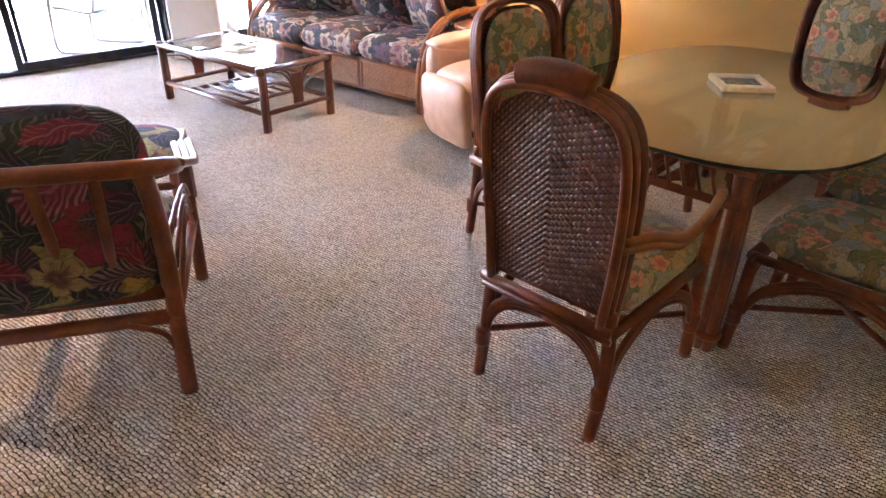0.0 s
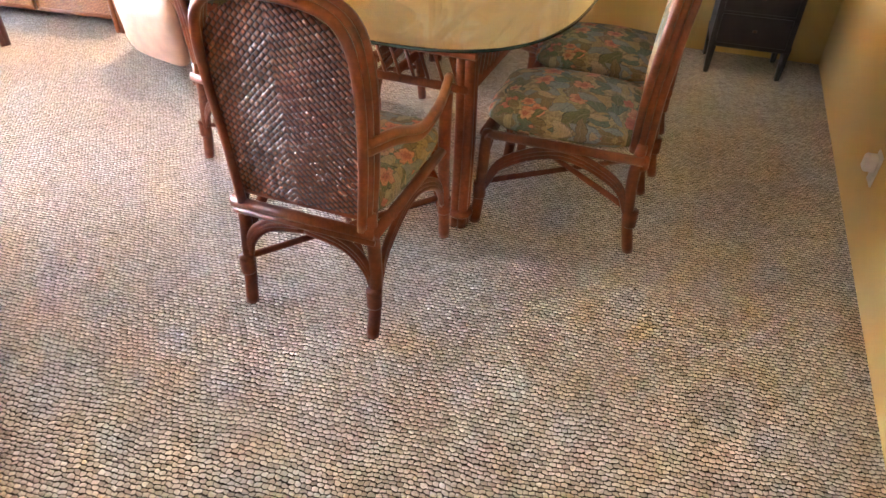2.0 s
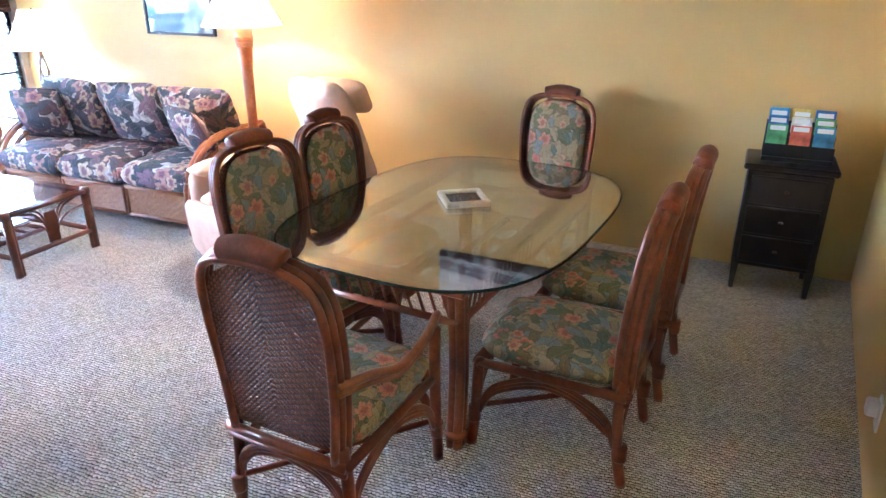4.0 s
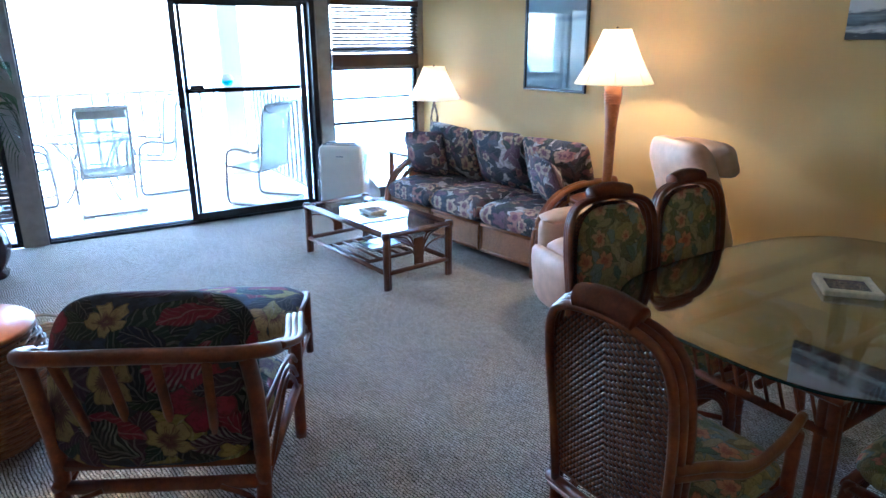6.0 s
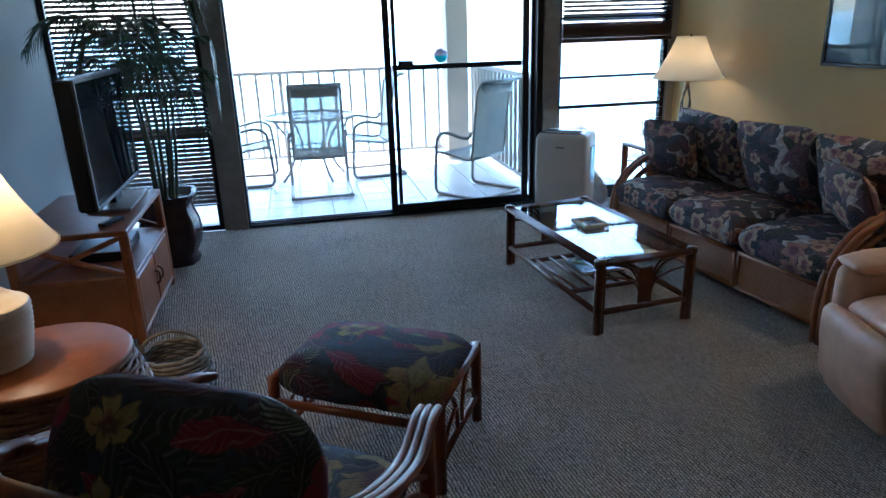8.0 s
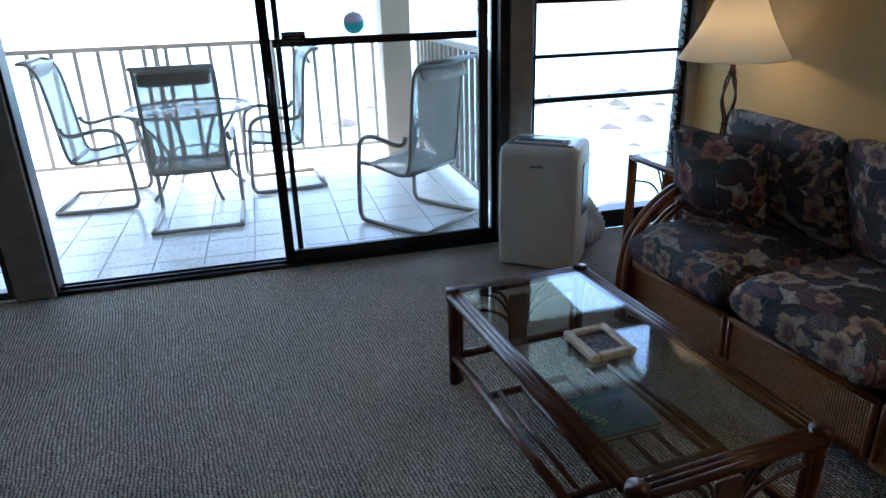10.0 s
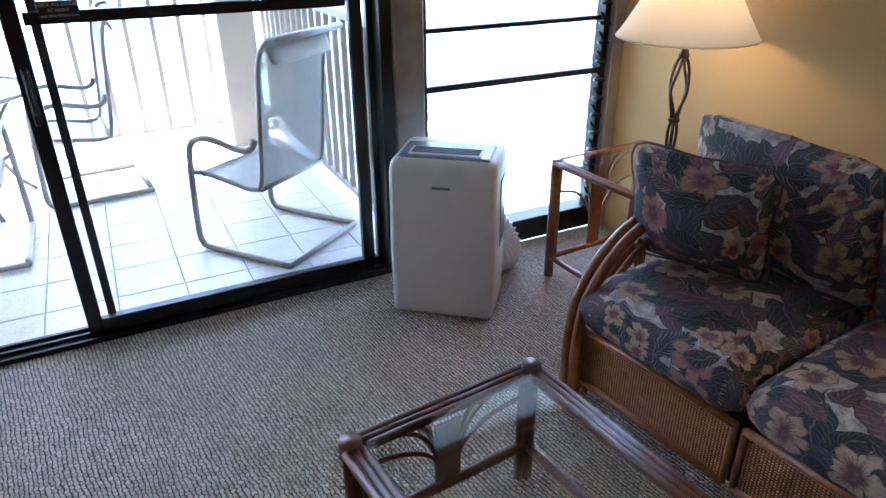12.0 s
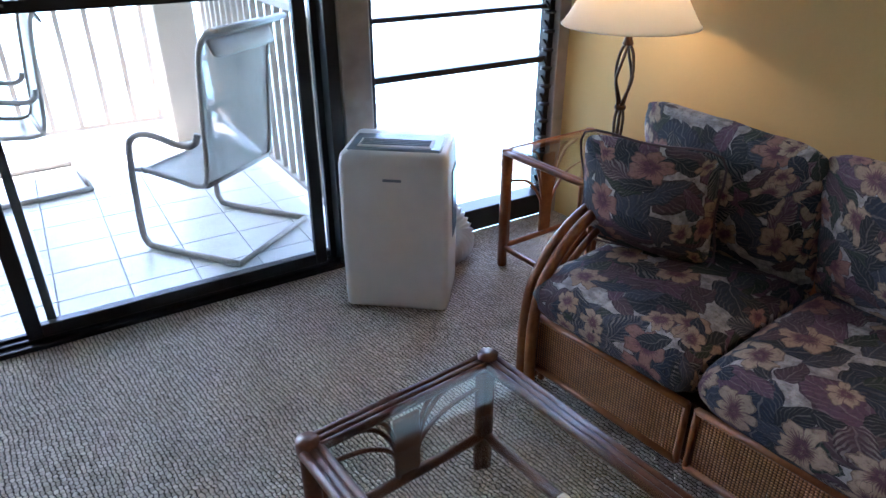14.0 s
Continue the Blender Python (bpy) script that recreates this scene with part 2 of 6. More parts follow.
def woven(name, lo, hi, sx, sz, diagonal=False):
    """Cane webbing: crossed strands with dark gaps."""
    m, t, b = mat_new(name)
    v = coords(t)
    s = nd(t, "SeparateXYZ", i0=v)
    x, z = s.outputs[0], s.outputs[2]
    if diagonal:
        ax = math_(t, "ABSOLUTE", x)
        u = math_(t, "MULTIPLY", math_(t, "ADD", z, ax), sx)
        w = math_(t, "MULTIPLY", math_(t, "SUBTRACT", z, ax), sz)
        row = math_(t, "FLOOR", u)
        w = math_(t, "ADD", w, math_(t, "MULTIPLY", math_(t, "MODULO", math_(t, "ABSOLUTE", row), 3.0), 0.3333))
    else:
        u, w = math_(t, "ADD", x, s.outputs[1]), z
    a = math_(t, "SINE", math_(t, "MULTIPLY", u, math.pi if diagonal else sx))
    c = math_(t, "SINE", math_(t, "MULTIPLY", w, math.pi if diagonal else sz))
    n = nd(t, "TexNoise", Vector=v, Scale=40.0, Detail=3.0)
    if diagonal:
        h = math_(t, "MULTIPLY", math_(t, "POWER", math_(t, "ABSOLUTE", a), 0.6), math_(t, "POWER", math_(t, "ABSOLUTE", c), 0.5))
    else:
        h = math_(t, "MULTIPLY", math_(t, "ABSOLUTE", a), math_(t, "ABSOLUTE", c))
    f = math_(t, "ADD", math_(t, "MULTIPLY", h, 0.75), math_(t, "MULTIPLY", n.outputs[0], 0.4))
    # Gap shade and strand-top highlights are put into the colour, mixed with noise.
    col = ramp(t, f, [(0.25, tuple(q * 0.25 for q in lo)), (0.6, lo), (0.98, hi)])
    t.links.new(col, b.inputs["Base Color"])
    b.inputs["Roughness"].default_value = 0.44
    bump(t, b, h, 1.0, 0.006)
    return m


def glass_mat(name, tint, rough=0.0, gain=0.75, power=2.6):
    m = bpy.data.materials.new(name)
    m.use_nodes = True
    t = m.node_tree
    t.nodes.remove(t.nodes["Principled BSDF"])
    tr = t.nodes.new("ShaderNodeBsdfTransparent")
    tr.inputs[0].default_value = (*tint, 1)
    gl = t.nodes.new("ShaderNodeBsdfGlossy")
    gl.inputs["Roughness"].default_value = rough
    lw = t.nodes.new("ShaderNodeLayerWeight")
    lw.inputs[0].default_value = 0.5
    gloss = math_(t, "ADD", 0.035, math_(t, "MULTIPLY", math_(t, "POWER", lw.outputs["Facing"], power), gain))
    mx = t.nodes.new("ShaderNodeMixShader")
    t.links.new(gloss, mx.inputs[0])
    t.links.new(tr.outputs[0], mx.inputs[1])
    t.links.new(gl.outputs[0], mx.inputs[2])
    t.links.new(mx.outputs[0], t.nodes["Material Output"].inputs[0])
    return m


def shade_mat(name, color, emit):
    """Lampshade cloth lit by the bulb inside it."""
    m, t, b = mat_new(name)
    v = coords(t)
    n = nd(t, "TexNoise", Vector=v, Scale=160.0, Detail=2.0)
    b.inputs["Base Color"].default_value = (*color, 1)
    b.inputs["Roughness"].default_value = 0.9
    tl = t.nodes.new("ShaderNodeBsdfTranslucent")
    tl.inputs[0].default_value = (0.92, 0.86, 0.74, 1)
    mx = t.nodes.new("ShaderNodeMixShader")
    mx.inputs[0].default_value = emit
    t.links.new(b.outputs[0], mx.inputs[1])
    t.links.new(tl.outputs[0], mx.inputs[2])
    t.links.new(mx.outputs[0], t.nodes["Material Output"].inputs[0])
    bump(t, b, n.outputs[0], 0.2, 0.002)
    return m


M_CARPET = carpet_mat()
M_WALL = wall_mat("ochre_wall_paint", (0.60, 0.40, 0.140))
M_WALL_W = wall_mat("pale_wall_paint", (0.42, 0.43, 0.42))
M_CEIL = wall_mat("white_ceiling_paint", (0.78, 0.76, 0.72))
M_POST = simple("grey_brown_post_paint", (0.29, 0.255, 0.225), 0.55)
M_BLACK = simple("dark_bronze_aluminium", (0.018, 0.018, 0.02), 0.38, 0.3)
M_PANE = glass_mat("window_glass", (0.97, 0.98, 0.98))
M_TOPGLASS = glass_mat("table_glass", (0.94, 0.96, 0.94))
M_PLATE = glass_mat("thick_plate_glass", (0.80, 0.83, 0.80), 0.0, 1.0, 2.0)
M_EDGE = simple("green_glass_edge", (0.015, 0.032, 0.026), 0.12, var=0.05)
M_RATTAN = rattan("red_brown_rattan", (0.088, 0.020, 0.006), (0.32, 0.082, 0.024))
M_RATTAN_D = rattan("dark_brown_rattan", (0.060, 0.022, 0.011), (0.21, 0.080, 0.040), 0.3)
M_RATTAN_L = rattan("honey_rattan", (0.17, 0.052, 0.015), (0.45, 0.17, 0.055), 0.34)
M_BACKWEAVE = woven("herringbone_cane", (0.12, 0.032, 0.012), (0.28, 0.085, 0.035), 52, 34, True)
M_CANE = woven("cane_panel", (0.50, 0.19, 0.065), (0.76, 0.38, 0.15), 300, 330)
M_WICKER = rattan("wicker_cane", (0.12, 0.045, 0.02), (0.40, 0.19, 0.085), 0.45)
M_SOFACLOTH = floral("mauve_navy_floral", (0.56, 0.49, 0.46), [(0.022, 0.030, 0.055), (0.15, 0.070, 0.105), (0.030, 0.044, 0.034), (0.060, 0.066, 0.090), (0.018, 0.022, 0.032), (0.095, 0.050, 0.062)], [(0.56, 0.38, 0.24), (0.60, 0.44, 0.29), (0.44, 0.23, 0.17)], (0.13, 0.045, 0.07), 5.2, 0.40, 0.42)
M_DINECLOTH = floral("coral_green_floral", (0.40, 0.32, 0.17), [(0.15, 0.15, 0.06), (0.38, 0.29, 0.13), (0.13, 0.17, 0.11), (0.44, 0.34, 0.18), (0.22, 0.16, 0.07), (0.24, 0.27, 0.23)], [(0.64, 0.31, 0.17), (0.60, 0.38, 0.22), (0.52, 0.20, 0.13)], (0.36, 0.11, 0.07), 8.2, 0.36, 0.50)
M_LOUNGECLOTH = floral("dark_tropical_floral", (0.045, 0.05, 0.08), [(0.016, 0.018, 0.042), (0.060, 0.020, 0.048), (0.018, 0.034, 0.028), (0.30, 0.24, 0.075), (0.21, 0.014, 0.045), (0.014, 0.016, 0.024)], [(0.50, 0.35, 0.09), (0.30, 0.022, 0.06), (0.42, 0.30, 0.12)], (0.10, 0.035, 0.04), 3.3, 0.44, 0.46)
M_PIPING = simple("dark_mauve_piping", (0.09, 0.055, 0.06), 0.8)
M_LEATHER = simple("tan_leather", (0.62, 0.38, 0.25), 0.45, var=0.12, bumpy=0.3)
M_WOODTOP = rattan("orange_wood", (0.24, 0.070, 0.022), (0.40, 0.145, 0.052), 0.35)
M_DARKWOOD = simple("black_stained_wood", (0.020, 0.014, 0.010), 0.35, var=0.3)
M_WHITEPL = simple("white_plastic", (0.74, 0.72, 0.69), 0.38, var=0.03, bumpy=0.05)
M_GREYPL = simple("grey_blue_plastic", (0.20, 0.24, 0.28), 0.25, var=0.05)
M_BLACKPL = simple("black_plastic", (0.012, 0.012, 0.014), 0.32, var=0.1)
M_BEZEL = simple("dark_silver", (0.10, 0.10, 0.105), 0.3, 0.6, var=0.05)
M_SCREEN = simple("tv_screen_glass", (0.006, 0.008, 0.012), 0.06, var=0.02, bumpy=0)
M_IRON = simple("bronze_iron", (0.10, 0.06, 0.035), 0.4, 0.7)
M_SHADE = shade_mat("ivory_shade_cloth", (0.80, 0.74, 0.62), 0.55)
M_CERAMIC = simple("cream_ceramic", (0.62, 0.54, 0.42), 0.45, var=0.08)
M_RAIL = simple("beige_rail_paint", (0.37, 0.31, 0.26), 0.5, var=0.06)
M_TILE = simple("cream_floor_tile", (0.66, 0.63, 0.58), 0.28, var=0.05, scale=5)
M_GROUT = simple("tile_grout", (0.40, 0.38, 0.35), 0.9)
M_CHAIRMETAL = simple("taupe_powder_coat", (0.30, 0.265, 0.23), 0.4, 0.2)
M_BLINDWOOD = simple("dark_wood_slat", (0.07, 0.032, 0.02), 0.4, var=0.3)
M_POT = simple("purple_brown_glaze", (0.045, 0.022, 0.022), 0.18, var=0.25)
M_LEAF = simple("palm_leaf", (0.035, 0.075, 0.025), 0.4, var=0.35, scale=20)
M_STEM = simple("palm_stem", (0.06, 0.07, 0.03), 0.5, var=0.3)
M_SOIL = simple("potting_soil", (0.03, 0.02, 0.015), 0.95, var=0.4)
M_BONE = simple("carved_cream_frame", (0.74, 0.64, 0.47), 0.6, var=0.15, scale=60)
M_PRINT = simple("printed_paper", (0.58, 0.66, 0.70), 0.5, var=0.1, scale=3)
M_PAPER = simple("white_paper", (0.72, 0.72, 0.70), 0.6, var=0.04)
M_HOSE = simple("white_hose", (0.66, 0.65, 0.62), 0.5, var=0.05)
M_STUCCO = wall_mat("beige_stucco", (0.54, 0.44, 0.35))


def sling_mat():
    """Outdoor mesh sling: light grey cloth that lets some light through."""
    m, t, b = mat_new("grey_mesh_sling")
    v = coords(t)
    n = nd(t, "TexNoise", Vector=v, Scale=260.0, Detail=1.0)
    col = ramp(t, n.outputs[0], [(0.35, (0.32, 0.31, 0.28)), (0.65, (0.48, 0.465, 0.42))])
    t.links.new(col, b.inputs["Base Color"])
    b.inputs["Roughness"].default_value = 0.7
    tr = t.nodes.new("ShaderNodeBsdfTransparent")
    mx = t.nodes.new("ShaderNodeMixShader")
    mx.inputs[0].default_value = 0.40
    t.links.new(b.outputs[0], mx.inputs[1])
    t.links.new(tr.outputs[0], mx.inputs[2])
    t.links.new(mx.outputs[0], t.nodes["Material Output"].inputs[0])
    return m


M_SLING = sling_mat()


def sea_mat():
    m, t, b = mat_new("sea_water")
    v = coords(t, (1, 1, 1))
    n = nd(t, "TexNoise", Vector=v, Scale=0.05, Detail=6.0)
    w = nd(t, "TexNoise", Vector=coords(t, (0.5, 1.2, 1)), Scale=1.2, Detail=5.0)
    col = ramp(t, n.outputs[0], [(0.3, (0.16, 0.36, 0.42)), (0.6, (0.32, 0.55, 0.56)), (0.75, (0.62, 0.70, 0.66))])
    t.links.new(col, b.inputs["Base Color"])
    b.inputs["Roughness"].default_value = 0.25
    bump(t, b, w.outputs[0], 0.6, 0.15)
    return m


M_SEA = sea_mat()
M_SHORE = simple("pale_sandstone", (0.30, 0.25, 0.21), 0.9, var=0.45, scale=0.08, bumpy=0.4)
M_ROCK = simple("sand_and_rock", (0.10, 0.085, 0.07), 0.9, var=0.5, scale=0.8, bumpy=0.5)

# ---- mesh helpers ----


def curve(points, n=6, closed=False):
    """A smooth line through the points."""
    p = [Vector(q) for q in points]
    out = []
    k = len(p)
    for i in range(k if closed else k - 1):
        a = p[i - 1] if (i or closed) else p[0] * 2 - p[1]
        b, c = p[i], p[(i + 1) % k]
        d = p[(i + 2) % k] if (closed or i + 2 < k) else p[-1] * 2 - p[-2]
        for j in range(n):
            s = j / n
            out.append(0.5 * (2 * b + (c - a) * s + (2 * a - 5 * b + 4 * c - d) * s * s + (3 * b - a - 3 * c + d) * s ** 3))
    if not closed:
        out.append(p[-1])
    return out


class Geo:
    """Collects the faces of one part."""

    def __init__(self):
        self.v, self.f, self.smooth, self.uv = [], [], [], None

    def add(self, verts, faces, smooth=True):
        o = len(self.v)
        self.v.extend(tuple(q) for q in verts)
        self.f.extend(tuple(i + o for i in q) for q in faces)
        self.smooth.extend([smooth] * len(faces))
        return self

    def tube(self, points, r, seg=8, closed=False, flat=1.0, up=(0.13, 0.21, 0.97)):
        """A round pole along the points; r is one radius or one for each point."""
        pts = [Vector(q) for q in points]
        n = len(pts)
        rad = r if isinstance(r, (list, tuple)) else [r] * n
        vs, fs = [], []
        ref = Vector(up)
        for i, p in enumerate(pts):
            a = pts[i - 1] if (i or closed) else p
            b = pts[(i + 1) % n] if (i + 1 < n or closed) else p
            d = (b - a).normalized()
            u = d.cross(ref)
            if u.length < 0.05:
                u = d.cross(Vector((1, 0.3, 0.1)))
            u.normalize()
            w = u.cross(d)
            for k in range(seg):
                t = 2 * math.pi * k / seg
                vs.append(p + (u * math.cos(t) * flat + w * math.sin(t)) * rad[i])
        for i in range(n if closed else n - 1):
            j = (i + 1) % n
            for k in range(seg):
                l = (k + 1) % seg
                fs.append((i * seg + k, i * seg + l, j * seg + l, j * seg + k))
        if not closed:
            fs.append(tuple(range(seg - 1, -1, -1)))
            fs.append(tuple((n - 1) * seg + k for k in range(seg)))
        return self.add(vs, fs)

    def box(self, centre, size, bevel=0.004, m=None):
        """A box with chamfered edges."""
        hx, hy, hz = (s / 2 for s in size)
        b = min(bevel, hx * 0.9, hy * 0.9, hz * 0.9)
        vs, idx = [], {}
        for sx in (-1, 1):
            for sy in (-1, 1):
                for sz in (-1, 1):
                    for ax in range(3):
                        q = [sx * (hx - b), sy * (hy - b), sz * (hz - b)]
                        q[ax] += (sx, sy, sz)[ax] * b
                        idx[(sx, sy, sz, ax)] = len(vs)
                        vs.append(Vector(q))
        fs = []
        for ax in range(3):
            o1, o2 = [(1, 2), (2, 0), (0, 1)][ax]
            for s in (-1, 1):
                loop = []
                for a, c in ((-1, -1), (1, -1), (1, 1), (-1, 1)):
                    k = [0, 0, 0]
                    k[ax], k[o1], k[o2] = s, a, c
                    loop.append(idx[(*k, ax)])
                fs.append(tuple(loop if s > 0 else loop[::-1]))
            for a in (-1, 1):
                for c in (-1, 1):
                    k0, k1 = [0, 0, 0], [0, 0, 0]
                    k0[ax], k0[o1], k0[o2] = -1, a, c
                    k1[ax], k1[o1], k1[o2] = 1, a, c
                    q = (idx[(*k0, o1)], idx[(*k1, o1)], idx[(*k1, o2)], idx[(*k0, o2)])
                    fs.append(q if a * c > 0 else q[::-1])
        for sx in (-1, 1):
            for sy in (-1, 1):
                for sz in (-1, 1):
                    q = tuple(idx[(sx, sy, sz, ax)] for ax in range(3))
                    fs.append(q if sx * sy * sz > 0 else q[::-1])
        c = Vector(centre)
        vs = [(m @ q if m else q) + c for q in vs]
        return self.add(vs, fs, False)

    def lathe(self, profile, centre=(0, 0, 0), seg=32, square=0.0, caps=True):
        """Turns (radius, height) pairs about the upright axis."""
        c = Vector(centre)
        vs, fs = [], []
        for r, z in profile:
            for k in range(seg):
                t = 2 * math.pi * k / seg
                s = 1.0
                if square:
                    s = 1 + square * (1 / max(abs(math.cos(t)), abs(math.sin(t))) - 1)
                vs.append(c + Vector((r * s * math.cos(t), r * s * math.sin(t), z)))
        for i in range(len(profile) - 1):
            for k in range(seg):
                l = (k + 1) % seg
                fs.append((i * seg + k, i * seg + l, (i + 1) * seg + l, (i + 1) * seg + k))
        if caps and profile[0][0] > 1e-4:
            fs.append(tuple(range(seg - 1, -1, -1)))
        if caps and profile[-1][0] > 1e-4:
            fs.append(tuple((len(profile) - 1) * seg + k for k in range(seg)))
        return self.add(vs, fs)

    def cushion(self, m, sx, sy, sz, n=14, p=5.0, crown=0.35, wrinkle=0.004, seed=0.0, corner=8.0):
        """A stuffed cushion about the origin of m: flat sides, domed faces and soft corners."""
        vs, fs, uv = [], [], []
        ids = {}
        for side in (1, -1):
            for i in range(n + 1):
                for j in range(n + 1):
                    edge = i in (0, n) or j in (0, n)
                    if edge and side < 0:
                        ids[(side, i, j)] = ids[(1, i, j)]
                        continue
                    a, b = 2 * i / n - 1, 2 * j / n - 1
                    a, b = math.sin(a * math.pi / 2), math.sin(b * math.pi / 2)
                    k = (abs(a) ** corner + abs(b) ** corner) ** (1 / corner) if (a or b) else 1
                    k = max(abs(a), abs(b)) / k if k else 1
                    x, y = a * k * sx / 2, b * k * sy / 2
                    h = ((1 - abs(a) ** p) * (1 - abs(b) ** p)) ** 0.42 if not edge else 0
                    h *= (1 - crown) + crown * (1 - a * a) * (1 - b * b)
                    z = side * h * sz / 2
                    z += wrinkle * noise.noise((x * 9 + seed, y * 9, side * 3.0)) * (0 if edge else 1)
                    drop = (1 - h) * sz / 2
                    wa, wb = abs(a) ** 6 + 1e-6, abs(b) ** 6 + 1e-6
                    uv.append((x + math.copysign(drop * wa / (wa + wb), a) + seed * 1.37, y + math.copysign(drop * wb / (wa + wb), b) + seed * 0.81))
                    ids[(side, i, j)] = len(vs)
                    vs.append(m @ Vector((x, y, z)))
            for i in range(n):
                for j in range(n):
                    q = (ids[(side, i, j)], ids[(side, i + 1, j)], ids[(side, i + 1, j + 1)], ids[(side, i, j + 1)])
                    fs.append(q if side > 0 else q[::-1])
        self.uv = uv
        return self.add(vs, fs)

    def slab(self, outline, z0, z1, m=None):
        """An upright prism over an outline of (x, y)."""
        n = len(outline)
        vs = [Vector((x, y, z0)) for x, y in outline] + [Vector((x, y, z1)) for x, y in outline]
        if m:
            vs = [m @ q for q in vs]
        fs = [tuple(range(n - 1, -1, -1)), tuple(range(n, 2 * n))]
        fs += [(i, (i + 1) % n, n + (i + 1) % n, n + i) for i in range(n)]
        return self.add(vs, fs, False)

    def part(self, name, material, parent=None, label=""):
        me = bpy.data.meshes.new(name)
        me.from_pydata([tuple(q) for q in self.v], [], self.f)
        me.polygons.foreach_set("use_smooth", self.smooth)
        me.materials.append(material)
        if self.uv and len(self.uv) == len(self.v):
            lay = me.uv_layers.new(name="cloth")
            lay.data.foreach_set("uv", [c for f in self.f for i in f for c in self.uv[i]])
        me.update()
        ob = new(name, me)
        if parent is not None:
            ob.parent = parent
        if label:
            tagged(ob, label)
        return ob


def thing(name, m, label, category, group=""):
    """An Empty at a thing's base, which holds its parts."""
    ob = new(name)
    ob.empty_display_size = 0.1
    ob.matrix_world = m
    return tagged(ob, label, category, group)


def structure(g, name, material, label, category):
    return tagged(g.part(name, material), label, category, kind="structure")


def arc(cx, cy, r, a0, a1, n=10):
    return [(cx + r * math.cos(radians(a0 + (a1 - a0) * i / n)), cy + r * math.sin(radians(a0 + (a1 - a0) * i / n))) for i in range(n + 1)]


# ---- the room ----
XW, XE0, XE1, YS = -5.18, 0.03, 0.53, -7.25   # west wall, east wall at the window and at the far end, south wall
CEIL = 2.46
SKEW = math.degrees(math.atan2(XE1 - XE0, -YS))


def east_x(y):
    return XE0 + (XE1 - XE0) * y / YS


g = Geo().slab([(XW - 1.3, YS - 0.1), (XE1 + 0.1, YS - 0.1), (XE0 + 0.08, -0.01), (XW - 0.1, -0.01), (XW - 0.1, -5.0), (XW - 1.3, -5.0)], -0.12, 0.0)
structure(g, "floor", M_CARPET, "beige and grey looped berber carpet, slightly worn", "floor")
g = Geo().slab([(XE0, 0.0), (XE1, YS), (XE1 + 0.15, YS), (XE0 + 0.15, 0.12), (XE0, 0.12)], 0, CEIL)
structure(g, "wall_east", M_WALL, "ochre yellow painted plaster wall behind the sofa", "wall")
g = Geo().slab([(XE1 + 0.15, YS), (XW - 1.3, YS), (XW - 1.3, YS - 0.15), (XE1 + 0.15, YS - 0.15)], 0, CEIL)
structure(g, "wall_south", M_WALL, "ochre yellow painted plaster wall with an outlet", "wall")
g = Geo().slab([(XW, 0.12), (XW - 0.15, 0.12), (XW - 0.15, -5.0), (XW, -5.0)], 0, CEIL)
structure(g, "wall_west", M_WALL_W, "pale painted wall behind the television", "wall")
g = Geo().slab([(XW - 1.3, -4.85), (XW - 1.3, YS - 0.15), (XW - 1.45, YS - 0.15), (XW - 1.45, -4.85)], 0, CEIL)
g.slab([(XW - 0.15, -5.0), (XW - 0.15, -4.85), (XW - 1.3, -4.85), (XW - 1.3, -5.0)], 0, CEIL)
structure(g, "wall_back", M_WALL, "plain wall closing the hallway", "wall")
g = Geo().slab([(XW - 1.45, YS - 0.15), (XE1 + 0.2, YS - 0.15), (XE0 + 0.2, 0.2), (XW - 1.45, 0.2)], CEIL, CEIL + 0.15)
structure(g, "ceiling", M_CEIL, "flat white painted ceiling", "ceiling")

# window wall: head above all openings, posts between them
g = Geo().box((-2.58, 0.06, 2.30), (5.2, 0.12, 0.32), 0.003)
structure(g, "wall_north", M_WALL_W, "wall above the sliding door and windows", "wall")
for nm, x0, x1 in (("post_west", -4.07, -3.872), ("post_east", -1.236, -1.092)):
    structure(Geo().box(((x0 + x1) / 2, 0.045, 1.07), (x1 - x0, 0.15, 2.14), 0.006), nm, M_POST, "grey-brown painted timber post beside the sliding door", "post")
structure(Geo().box((0.0, 0.045, 1.07), (0.075, 0.14, 2.14), 0.004), "window_jamb", M_POST, "grey-brown window jamb in the corner", "jamb")


def frame_rect(g, x0, x1, z0, z1, y, w, d):
    g.box(((x0 + x1) / 2, y, z0 + w / 2), (x1 - x0 - 2 * w, d, w), 0.003)
    g.box(((x0 + x1) / 2, y, z1 - w / 2), (x1 - x0 - 2 * w, d, w), 0.003)
    g.box((x0 + w / 2, y, (z0 + z1) / 2), (w, d, z1 - z0), 0.003)
    g.box((x1 - w / 2, y, (z0 + z1) / 2), (w, d, z1 - z0), 0.003)


# sliding door: track and jambs, one fixed pane and the slider pushed behind it
door = thing("door_1", pose(0, 0, 0), "black aluminium sliding glass door pushed half open", "sliding door")
tagged(door, kind="structure")
g = Geo()
g.box((-2.555, 0.045, 0.012), (2.63, 0.13, 0.024), 0.003)
g.box((-2.555, 0.02, 0.03), (2.63, 0.012, 0.016), 0.002)
g.box((-2.555, 0.07, 0.03), (2.63, 0.012, 0.016), 0.002)
g.part("floor_track", M_BLACK, door)
g = Geo().box((-2.555, 0.045, 2.12), (2.63, 0.13, 0.05), 0.003)
g.box((-1.265, 0.045, 1.05), (0.055, 0.12, 2.1), 0.003)
g.box((-3.863, 0.045, 1.05), (0.016, 0.12, 2.1), 0.003)
